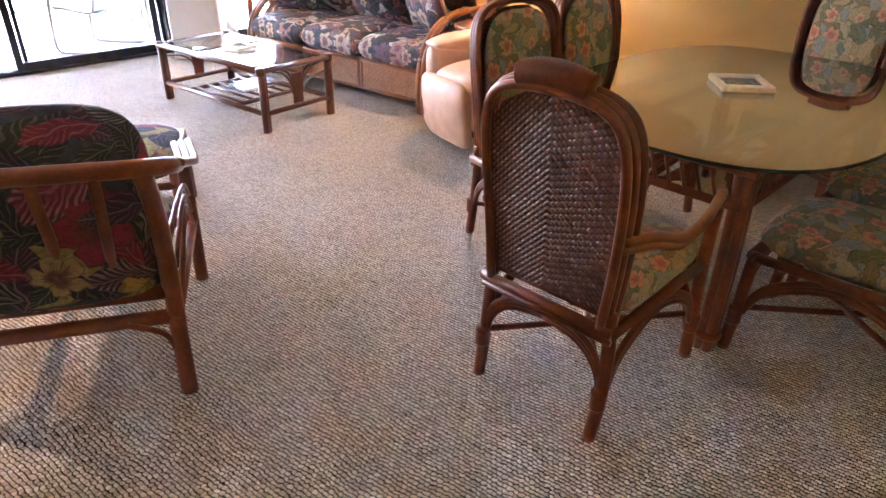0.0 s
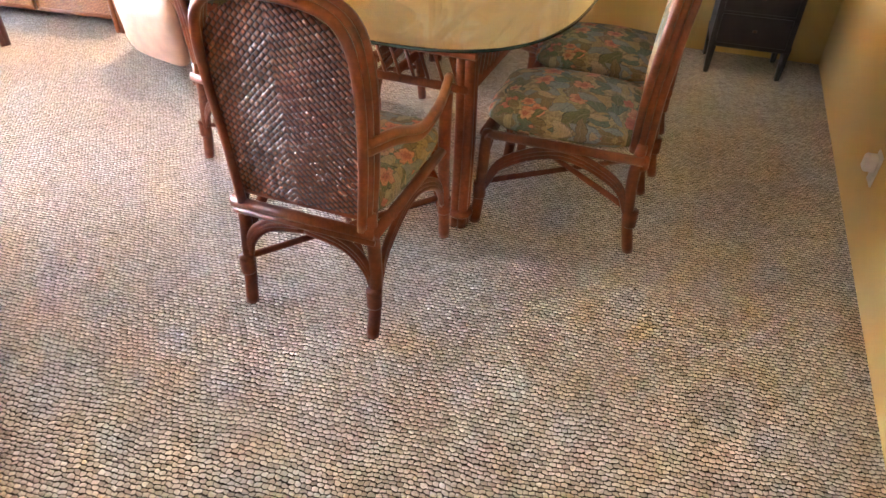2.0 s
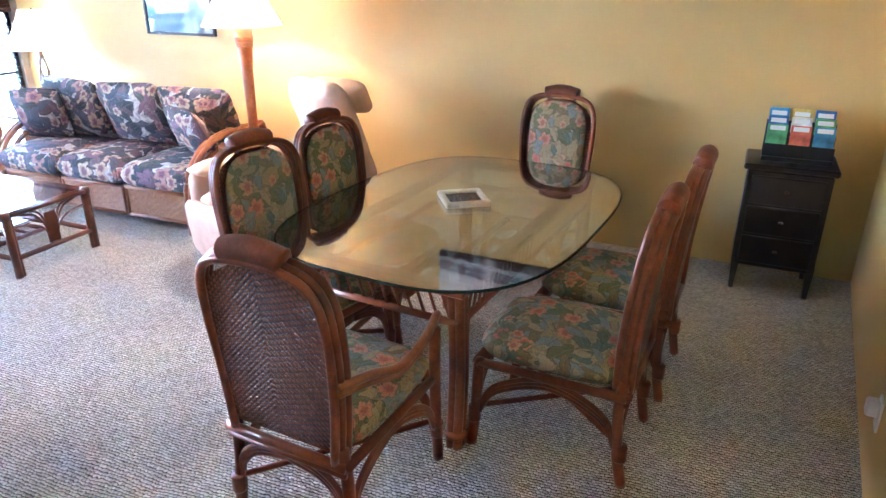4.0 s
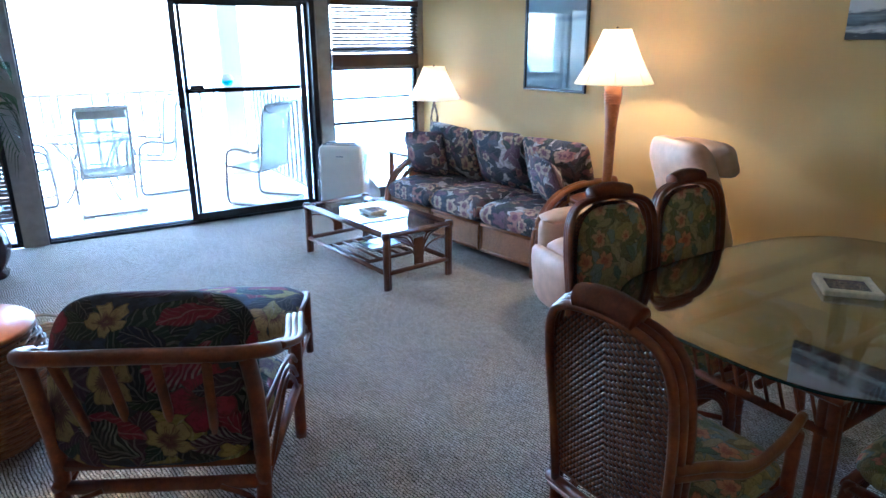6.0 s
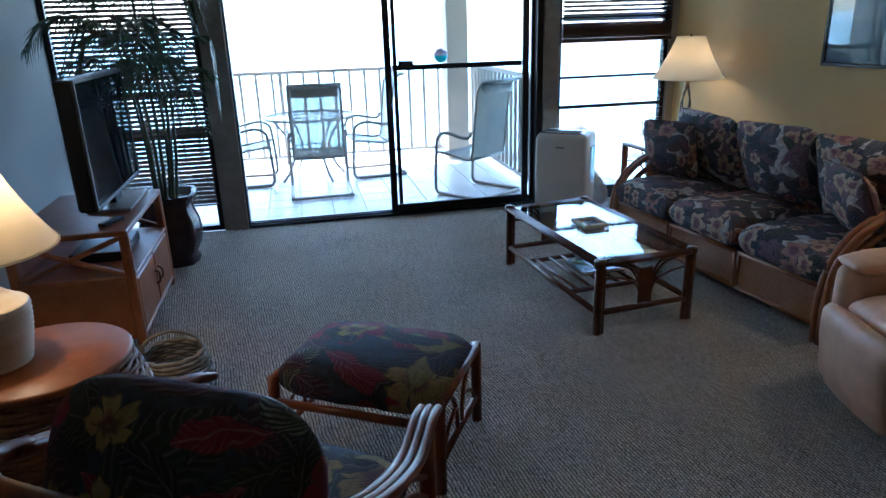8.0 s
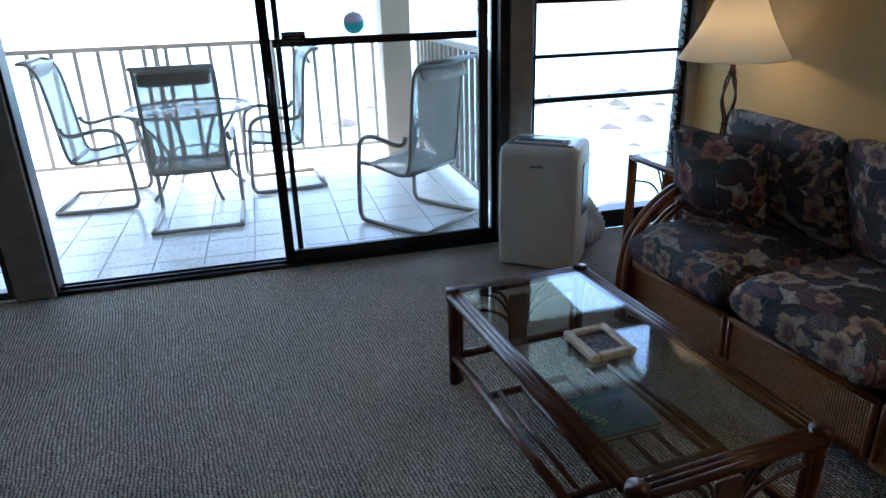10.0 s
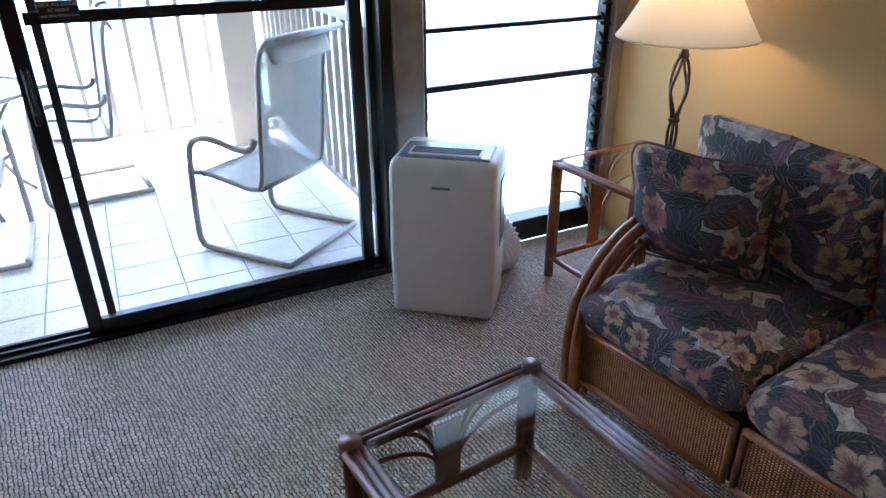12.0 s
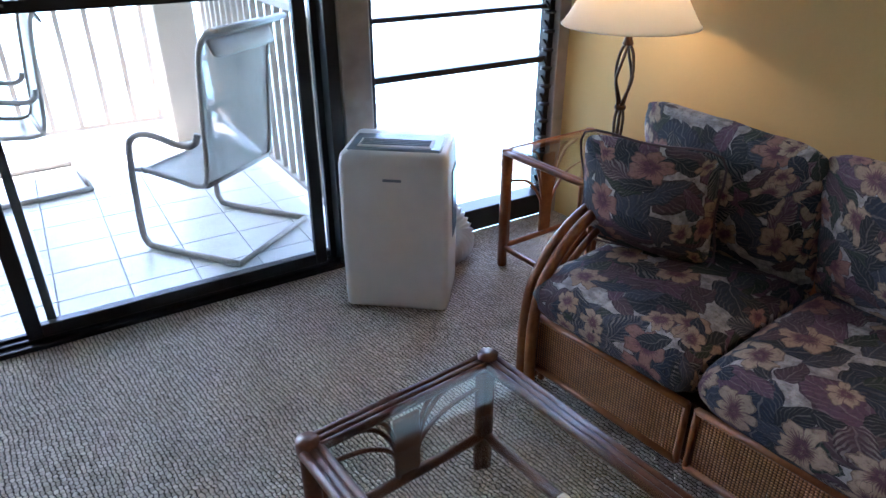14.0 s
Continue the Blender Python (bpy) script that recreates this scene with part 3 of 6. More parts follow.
g.part("jamb", M_BLACK, door)
for nm, x0, x1, y in (("fixed_panel", -2.548, -1.29, 0.075), ("sliding_panel", -2.628, -1.36, 0.022)):
    g = Geo()
    frame_rect(g, x0, x1, 0.04, 2.10, y, 0.032 if nm == "fixed_panel" else 0.055, 0.036)
    p = g.part(nm, M_BLACK, door)
    if nm == "sliding_panel":
        Geo().box(((x0 + x1) / 2, y, 1.275), (x1 - x0 - 0.13, 0.03, 0.042), 0.003).part("mid_rail", M_BLACK, p)
        gh = Geo().box((x0 + 0.03, y - 0.03, 1.02), (0.026, 0.03, 0.20), 0.006)
        gh.tube(curve([(x0 + 0.03, y - 0.02, 0.96), (x0 + 0.03, y - 0.06, 0.98), (x0 + 0.03, y - 0.06, 1.08), (x0 + 0.03, y - 0.02, 1.10)]), 0.008)
        gh.part("door_handle", M_BLACKPL, p)
    gl = Geo().box(((x0 + x1) / 2, y, 1.07), (x1 - x0 - 0.09, 0.005, 1.98), 0.001).part("pane", M_PANE, p)
    gl.visible_shadow = False

# little door sign with white letters
sign = thing("door_sign", pose(-2.45, -0.004, 1.30), "small black warning sign with white capitals on the sliding door", "sign")
Geo().box((0, 0, 0), (0.125, 0.004, 0.062), 0.001).part("plate", M_BLACKPL, sign)


def letters(text, size, m, material, parent, name="lettering"):
    cu = bpy.data.curves.new(name, "FONT")
    cu.body, cu.size, cu.align_x, cu.align_y, cu.extrude = text, size, "CENTER", "CENTER", 0.0006
    ob = bpy.data.objects.new(name + "_source", cu)
    dg = bpy.context.evaluated_depsgraph_get()
    scene.collection.objects.link(ob)
    dg.update()
    me = bpy.data.meshes.new_from_object(ob.evaluated_get(dg))
    bpy.data.objects.remove(ob)
    me.materials.clear()
    me.materials.append(material)
    t = new(name, me)
    t.parent = parent
    t.matrix_basis = m
    return t


for i, line in enumerate(("LOCK ALL DOORS", "AT NIGHT", "AND BEFORE LEAVING")):
    letters(line, (0.0155, 0.0145, 0.0115)[i], pose(0, -0.0032, 0.018 - 0.018 * i, 90, 0, 0), M_PAPER, sign)


def slat_mesh(w, d, t):
    g = Geo().box((0, 0, 0), (w, d, t), 0.0008)
    me = bpy.data.meshes.new("slat")
    me.from_pydata([tuple(q) for q in g.v], [], g.f)
    me.materials.append(M_BLINDWOOD)
    return me


def blind(x0, x1, z0, z1, y, tilt, label):
    b = thing("venetian_blind", pose((x0 + x1) / 2, y, z0), label, "blind", "wooden blinds")
    h, w = z1 - z0, x1 - x0
    Geo().box((0, 0, h - 0.03), (w, 0.06, 0.06), 0.004).part("head_rail", M_BLINDWOOD, b)
    rail = 0.012 if tilt else 0.035
    Geo().box((0, -0.004, rail / 2), (w, 0.04, rail), 0.004).part("bottom_rail", M_BLINDWOOD, b)
    me = slat_mesh(w - 0.01, 0.048, 0.0028)
    z = rail + 0.02
    if not tilt:
        z = rail + 0.003
        while z < 0.165:
            s = new("slat", me)
            s.parent = b
            s.matrix_basis = pose(0, random.uniform(-0.002, 0.002), z, random.uniform(-1, 1), 0, 0)
            z += 0.0031
        z += 0.025
    while z < h - 0.07:
        s = new("slat", me)
        s.parent = b
        s.matrix_basis = pose(0, 0, z, 30 if tilt else 28, 0, 0)
        z += 0.036
    for k in (-0.33, 0.33):
        Geo().tube([(k * w, -0.027, 0.01), (k * w, -0.027, h - 0.05)], 0.0012, 5).part("cord", M_BLINDWOOD, b)
    return b


# louvred window in the corner
win = tagged(thing("window_1", pose(0, 0, 0), "dark louvre window with glass slats beside the sofa", "window"), kind="structure")
g = Geo()
g.box((-0.565, 0.05, 0.062), (1.05, 0.12, 0.124), 0.004)
g.part("window_sill", M_BLACK, win)
g = Geo()
g.box((-1.075, 0.05, 1.13), (0.034, 0.07, 2.01), 0.003)
g.box((-0.055, 0.05, 1.13), (0.035, 0.07, 2.01), 0.003)
for z in (0.865, 1.125, 1.63):
    g.box((-0.565, 0.05, z), (0.985, 0.05, 0.030 if z < 1 else 0.022), 0.003)
g.part("window_frame", M_BLACK, win)
g = Geo()
z = 0.17
while z < 2.1:
    g.lathe([(0.0, -0.006), (0.03, -0.006), (0.03, 0.006), (0.0, 0.006)], (-0.082, 0.0, z), 10)
    g.box((-0.082, 0.02, z + 0.03), (0.014, 0.05, 0.012), 0.002, Euler((0.7, 0, 0)).to_matrix())
    z += 0.093
g.part("louvre_clips", M_BLACK, win)
gm = Geo().box((0, 0, 0), (0.975, 0.005, 0.105), 0.001)
gme = bpy.data.meshes.new("louvre_pane")
gme.from_pydata([tuple(q) for q in gm.v], [], gm.f)
gme.materials.append(M_PANE)
z = 0.17
while z < 2.08:
    o = new("louvre_pane", gme)
    o.parent = win
    o.matrix_basis = pose(-0.565, 0.06, z + 0.045, -12, 0, 0)
    o.visible_shadow = False
    z += 0.093
blind(-1.075, -0.045, 1.425, 2.13, -0.03, False, "dark wooden blind half raised over the louvre window")

# window behind the plant, fully covered by a blind
win2 = tagged(thing("window_2", pose(0, 0, 0), "black framed window behind a lowered wooden blind", "window"), kind="structure")
g = Geo()
frame_rect(g, -5.18, -4.07, 0.0, 2.14, 0.05, 0.045, 0.07)
g.box((-4.625, 0.05, 0.84), (1.02, 0.05, 0.05), 0.003)
g.box((-4.625, 0.05, 1.14), (1.02, 0.05, 0.03), 0.003)
g.part("window_frame", M_BLACK, win2)
o = Geo().box((-4.625, 0.06, 1.07), (1.03, 0.005, 2.05), 0.001).part("pane", M_PANE, win2)
o.visible_shadow = False
blind(-5.12, -4.095, 0.235, 2.13, -0.02, True, "dark wooden venetian blind lowered with open slats")

# ---- balcony and sea ----
BZ = -0.035
g = Geo().slab([(-6.4, 0.11), (-0.98, 0.11), (-0.98, 3.12), (-6.4, 3.12)], -0.25, BZ - 0.008)
structure(g, "balcony_floor", M_GROUT, "balcony slab with grey grout between cream tiles", "floor")
g = Geo().slab([(-6.4, 0.0), (0.4, 0.0), (0.4, 3.5), (-6.4, 3.5)], 2.62, 2.85)
structure(g, "balcony_ceiling", M_STUCCO, "balcony slab overhead", "ceiling")
structure(Geo().slab([(-6.4, 0.1), (-6.4, 3.4), (-6.25, 3.4), (-6.25, 0.1)], -0.25, 2.62), "balcony_wall", M_STUCCO, "beige stucco side wall of the balcony", "wall")
structure(Geo().slab([(-12, -9), (XE0 + 0.16, -9), (XE0 + 0.16, -8.9), (-12, -8.9)], -10, 2.6), "building_wall", M_STUCCO, "beige stucco rear wall of the building", "wall")
structure(Geo().slab([(-12, -9), (4, -9), (4, 0.3), (-12, 0.3)], 2.63, 2.8), "building_roof", M_STUCCO, "concrete slab above the apartment", "roof")
structure(Geo().box((-1.40, 2.66, 1.2), (0.27, 0.27, 2.84), 0.01), "balcony_column", M_STUCCO, "beige stucco column at the balcony corner", "column")

rail = thing("balcony_railing", pose(0, 0, BZ), "beige painted metal balcony railing with upright bars", "railing")
Geo().box((-3.72, 2.97, 1.13), (5.24, 0.055, 0.045), 0.006).part("top_rail", M_RAIL, rail)
Geo().box((-3.72, 2.97, 0.09), (5.24, 0.035, 0.035), 0.004).part("bottom_rail", M_RAIL, rail)
Geo().box((-1.10, 1.535, 1.13), (0.055, 2.80, 0.045), 0.006).part("top_rail", M_RAIL, rail)
Geo().box((-1.10, 1.535, 0.09), (0.035, 2.80, 0.035), 0.004).part("bottom_rail", M_RAIL, rail)
bme = bpy.data.meshes.new("baluster")
gb = Geo().box((0, 0, 0.61), (0.034, 0.034, 1.02), 0.003)
bme.from_pydata([tuple(q) for q in gb.v], [], gb.f)
bme.materials.append(M_RAIL)
spots = [(-6.12 + 0.19 * i, 2.97) for i in range(26)] + [(-1.10, 0.27 + 0.15 * i) for i in range(18)]
for x, y in spots:
    o = new("baluster", bme)
    o.parent = rail
    o.matrix_basis = pose(x, y, 0)
for x, y in ((-6.2, 2.97), (-3.55, 2.97), (-1.10, 2.97), (-1.10, 0.14)):
    Geo().box((x, y, 0.57), (0.045, 0.045, 1.14), 0.004).part("post", M_RAIL, rail)

# sea, shore and far headland
g = Geo().slab([(-4000, 3.5), (4000, 3.5), (4000, 4500), (-4000, 4500)], -9.4, -9.0)
tagged(structure(g, "water", M_SEA, "pale turquoise sea reaching the horizon", "sea"), kind="structure")
g = Geo()
for i in range(150):
    x, y = random.uniform(1, 40), random.uniform(4, 60)
    s = random.uniform(0.5, 1.6)
    k = 7
    vs = [(x, y, -9.0 + s * 0.5 * random.uniform(0.4, 0.9))]
    for j in range(k):
        a = 2 * math.pi * j / k
        vs.append((x + s * math.cos(a) * random.uniform(0.7, 1.3), y + s * math.sin(a) * random.uniform(0.7, 1.3), -9.1))
    g.add(vs, [(0, 1 + j, 1 + (j + 1) % k) for j in range(k)], False)
tagged(g.part("shore_rocks", M_ROCK), "scattered brown lava rocks in shallow water", "rocks", kind="stuff")
g = Geo()
pts = []
n = 60
x0, x1, y = 50, 420, 260
for i in range(n + 1):
    u = i / n
    h = 19 * (math.sin(u * math.pi) ** 0.5) * (0.7 + 0.5 * noise.noise((u * 6, 3.1, 0)))
    pts.append((x0 + (x1 - x0) * u, y, max(0, h)))
vs = [(x, y, -9.05) for x, y, h in pts] + [(x, y + 90, -9.05 + h) for x, y, h in pts]
g.add(vs, [(i, i + 1, n + 2 + i, n + 1 + i) for i in range(n)])
tagged(g.part("headland", M_SHORE), "low pale sandy headland across the bay", "headland", kind="structure")

# ---- living room things ----


def fan_panel(g, x0, x1, z0, z1, y, board, mat, parent, canes=3, r=0.007):
    """Sunburst end panel: a short board with canes bending out to the corners."""
    c = (x0 + x1) / 2
    g.box((c, y, (z0 + z1 - 0.03) / 2), (board, 0.014, z1 - z0 - 0.06), 0.004)
    for s in (-1, 1):
        for k in range(canes):
            zs = z0 + (z1 - z0) * (0.42 + 0.14 * k)
            off = board / 2 + 0.006
            far = c + s * (x1 - x0) / 2 * (1.0 - 0.26 * k)
            top = z1 - 0.01 if k else z0 + (z1 - z0) * 0.72
            c_ = Geo()
            c_.tube(curve([(c + s * off * 0.6, y, zs - 0.10), (c + s * off, y, zs), (c + s * (off + (abs(far - c) - off) * 0.4), y, zs + (top - zs) * 0.75), (far, y, top)], 5), r, 6)
            c_.part("cane", mat, parent)


def bundle(g, pts, r, n=3, gap=0.9, axis=(0, 1, 0), seg=8, k=6):
    """Several canes side by side along one bent line."""
    a = Vector(axis)
    for i in range(n):
        o = a * (i - (n - 1) / 2) * r * 2 * gap
        g.tube(curve([Vector(p) + o for p in pts], k), r, seg)


def coffee_table():
    m = pose(-1.667, -2.057, 0, 0, 0, 5.6)
    t = thing("coffee_table", m, "dark rattan coffee table with inset glass top", "coffee table")
    hx, hy, h = 0.287, 0.597, 0.425
    for s in (-1, 1):
        for k in (-1, 0, 1):
            o = 0.0208 * k
            Geo().tube([(s * hx + o, -hy + 0.02, h - 0.02), (s * hx + o, hy - 0.02, h - 0.02)], 0.013, 8).part("side_rail", M_RATTAN_D, t)
            Geo().tube([(-hx + 0.02, s * hy + o, h - 0.02), (hx - 0.02, s * hy + o, h - 0.02)], 0.013, 8).part("end_rail", M_RATTAN_D, t)
        Geo().tube([(s * hx, -hy, 0.125), (s * hx, hy, 0.125)], 0.017, 10).part("lower_rail", M_RATTAN_D, t)
        Geo().tube([(-hx, s * hy, 0.125), (hx, s * hy, 0.125)], 0.017, 10).part("lower_rail", M_RATTAN_D, t)
        g = Geo()
        fan_panel(g, -hx + 0.02, hx - 0.02, 0.13, h - 0.03, s * hy, 0.085, M_RATTAN_D, t)
        g.part("end_board", M_RATTAN_D, t)
        for q in (-1, 1):
            g = Geo()
            g.tube([(s * hx, q * hy, 0), (s * hx, q * hy, h - 0.01)], 0.024, 10)
            g.tube([(s * hx - s * 0.026, q * hy, 0), (s * hx - s * 0.026, q * hy, h - 0.02)], 0.014, 8)
            leg = g.part("leg", M_RATTAN_D, t)
            Geo().lathe([(0.029, -0.024), (0.031, 0), (0.029, 0.024)], (s * hx, q * hy, h - 0.022), 12).part("wrap", M_RATTAN_D, leg)
        Geo().tube([(-hx, s * 0.28, 0.125), (hx, s * 0.28, 0.125)], 0.015, 8).part("cross_bar", M_RATTAN_D, t)
    for k in range(6):
        x = -0.235 + 0.094 * k
        Geo().tube([(x, -0.28, 0.133), (x, 0.28, 0.133)], 0.010, 6).part("shelf_slat", M_RATTAN_D, t)
    o = Geo().box((0, 0, h - 0.012), (2 * hx - 0.05, 2 * hy - 0.05, 0.008), 0.002).part("glass_top", M_TOPGLASS, t)
    o.visible_shadow = False
    return t


coffee_table()



def trivet(m, sx, sy, label):
    t = thing("picture_tile", m, label, "tile tray", "bone framed tiles")
    w = 0.030
    for s in (-1, 1):
        Geo().box((s * (sx / 2 - w / 2), 0, 0.014), (w, sy, 0.028), 0.006).part("frame_side", M_BONE, t)
        Geo().box((0, s * (sy / 2 - w / 2), 0.014), (sx - 2 * w, w, 0.026), 0.006).part("frame_side", M_BONE, t)
    Geo().box((0, 0, 0.007), (sx - 2 * w, sy - 2 * w, 0.014), 0.001).part("plate", M_TILEART, t, "dark patterned tile plate")
    return t


def tileart():
    m, t, b = mat_new("dark_diamond_pattern")
    v = coords(t)
    s = nd(t, "SeparateXYZ", i0=v)
    d = math_(t, "ADD", math_(t, "ABSOLUTE", s.outputs[0]), math_(t, "ABSOLUTE", s.outputs[1]))
    ring = math_(t, "SINE", math_(t, "MULTIPLY", d, 110.0))
    n = nd(t, "TexVoronoi", Vector=v, Scale=70.0)
    f = math_(t, "ADD", math_(t, "MULTIPLY", ring, 0.25), n.outputs["Distance"])
    col = ramp(t, f, [(0.1, (0.015, 0.018, 0.03)), (0.4, (0.10, 0.055, 0.04)), (0.62, (0.32, 0.24, 0.18)), (0.75, (0.05, 0.04, 0.06))])
    t.links.new(col, b.inputs["Base Color"])
    b.inputs["Roughness"].default_value = 0.6
    return m


M_TILEART = tileart()
trivet(pose(-1.67, -2.05, 0.418, 0, 0, 5), 0.165, 0.19, "square dark tile in a cream frame on the coffee table")

book = thing("magazine", pose(-1.636, -2.07, 0.145, 0, 0, 4), "dark green travel book lying on the coffee table shelf", "book")
Geo().box((0, 0, 0.0), (0.28, 0.235, 0.004), 0.001).part("back_cover", simple("dark_green_cover", (0.02, 0.055, 0.03), 0.25), book)
Geo().box((0.002, 0, 0.009), (0.272, 0.228, 0.014), 0.001).part("pages", M_PAPER, book)
Geo().box((0, 0, 0.018), (0.28, 0.235, 0.004), 0.001).part("front_cover", simple("dark_teal_cover", (0.018, 0.05, 0.04), 0.2, var=0.5, scale=9), book)
letters("HAWAI'I", 0.045, pose(-0.07, 0.02, 0.0205, 0, 0, -65), simple("gold_print", (0.45, 0.40, 0.06), 0.4), book)


def sofa():
    s = thing("sofa", pose(-0.968, -2.128, 0, 0, 0, 96.9), "three-seat rattan sofa with mauve and navy floral cushions", "sofa")
    L, D = 0.9625, 0.93
    for i in range(3):
        x = (i - 1) * 0.64
        g = Geo().box((x, -0.035, 0.185), (0.60, 0.012, 0.20), 0.002)
        p = g.part("front_panel", M_CANE, s, "woven cane front panel")
        g = Geo()
        for z in (0.078, 0.292):
            g.tube([(x - 0.305, -0.027, z), (x + 0.305, -0.027, z)], 0.013, 8)
        for q in (-1, 1):
            g.tube([(x + q * 0.303, -0.027, 0.075), (x + q * 0.303, -0.027, 0.295)], 0.011, 8)
        g.part("trim", M_RATTAN_L, p)
    g = Geo().box((0, -0.48, 0.17), (2 * L - 0.06, 0.86, 0.22), 0.01)
    g.part("base", M_RATTAN_D, s)
    g = Geo().box((0, -0.885, 0.42), (2 * L - 0.08, 0.05, 0.42), 0.01)
    for k in range(9):
        g.tube([(-0.88 + 0.22 * k, -0.915, 0.05), (-0.88 + 0.22 * k, -0.93, 0.68)], 0.014, 8)
    g.part("back_frame", M_RATTAN_L, s)
    for q in (-1, 1):
        x = q * (L - 0.012)
        path = [(x, 0.0, 0), (x, 0.0, 0.27), (x, -0.05, 0.45), (x, -0.22, 0.60), (x, -0.46, 0.655), (x, -0.78, 0.65), (x, -0.92, 0.60), (x, -0.93, 0)]
        g = Geo()
        bundle(g, path, 0.021, 2, 0.95, (1, 0, 0), 10)
        arm = g.part("arm", M_RATTAN_L, s, "bent honey-coloured rattan arm")
        inner = [(x, -0.07, 0.0), (x, -0.07, 0.25), (x, -0.13, 0.40), (x, -0.28, 0.53), (x, -0.50, 0.575), (x, -0.86, 0.56)]
        g = Geo()
        bundle(g, inner, 0.013, 2, 1.2, (1, 0, 0), 8)
        g.part("inner_hoop", M_RATTAN_L, arm)
        for y in (-0.28, -0.50, -0.70):
            Geo().tube([(x, y, 0.10), (x, y, 0.56)], 0.010, 6).part("arm_cane", M_RATTAN_L, arm)
        Geo().tube([(x, -0.02, 0.28), (x, -0.9, 0.28)], 0.014, 8).part("arm_rail", M_RATTAN_L, arm)
    for i in range(3):
        x = (i - 1) * 0.64
        g = Geo().cushion(pose(x, -0.355, 0.385), 0.645, 0.73, 0.235, 16, 9, 0.18, 0.010, i * 3.1, 16)
        c = g.part("seat_cushion", M_SOFACLOTH, s)
        g = Geo().cushion(pose(x, -0.60, 0.695, 71, (0, 2, -2)[i], (i - 1) * -3), 0.65, 0.57, 0.27, 16, 3.2, 0.45, 0.016, 5 + i * 2.3, 16)
        g.part("back_cushion", M_SOFACLOTH, s)
    return s


def at(base, m):
    return base.matrix_world @ m


so = sofa()
for x, y, z, rx, rz, nm in ((0.775, -0.335, 0.705, 77, 16, "square floral throw pillow leaning on the sofa cushions"), (-0.73, -0.37, 0.660, 64, -24, "floral throw pillow slumped against the sofa arm")):
    p = thing("throw_pillow", pose(-0.968, -2.128, 0, 0, 0, 96.9) @ pose(x, y, z, rx, 0, rz), nm, "pillow", "throw pillows")
    Geo().cushion(pose(0, 0, 0), 0.44, 0.42, 0.20, 14, 2.6, 0.5, 0.012, x * 9, 10).part("cover", M_SOFACLOTH, p)
    w = [(a * 0.22, b * 0.21, 0) for a, b in ((-1, -1), (0, -0.99), (1, -1), (1, 0), (1, 1), (0, 0.99), (-1, 1), (-1, 0))]
    Geo().tube(curve(w, 4, True), 0.004, 6, True).part("piping", M_PIPING, p)


def end_table():
    t = thing("side_table", pose(-0.325, -0.645, 0, 0, 0, SKEW), "square honey rattan end table with glass top", "side table")
    a, h = 0.27, 0.597
    for s in (-1, 1):
        for ax in (0, 1):
            pts = [(-a, s * a, h - 0.018), (a, s * a, h - 0.018)] if ax else [(s * a, -a, h - 0.018), (s * a, a, h - 0.018)]
            g = Geo()
            bundle(g, pts, 0.013, 2, 0.9, (0, 1, 0) if ax else (1, 0, 0))
            g.part("top_rail", M_RATTAN_L, t)
            low = [(p[0], p[1], 0.10) for p in pts]
            Geo().tube(low, 0.014, 8).part("lower_rail", M_RATTAN_L, t)
        g = Geo()
        fan_panel(g, -a + 0.02, a - 0.02, 0.10, h - 0.03, s * a, 0.075, M_RATTAN_L, t)
        g.part("side_board", M_RATTAN_L, t)
        for q in (-1, 1):
            g = Geo().tube([(s * a, q * a, 0), (s * a, q * a, h - 0.005)], 0.023, 10)
            g.tube([(s * a - s * 0.027, q * a, 0.1), (s * a - s * 0.027, q * a, h - 0.03)], 0.010, 6)
            g.part("leg", M_RATTAN_L, t)
    o = Geo().box((0, 0, h - 0.005), (2 * a - 0.03, 2 * a - 0.03, 0.008), 0.002).part("glass_top", M_TOPGLASS, t)
    o.visible_shadow = False


end_table()


def bulb(parent, z, watts, r=0.035):
    l = bpy.data.lights.new("bulb", "POINT")
    l.energy, l.color, l.shadow_soft_size = watts, (1.0, 0.66, 0.33), r
    ob = new("bulb", l)
    ob.parent = parent
    ob.location = (0, 0, z)


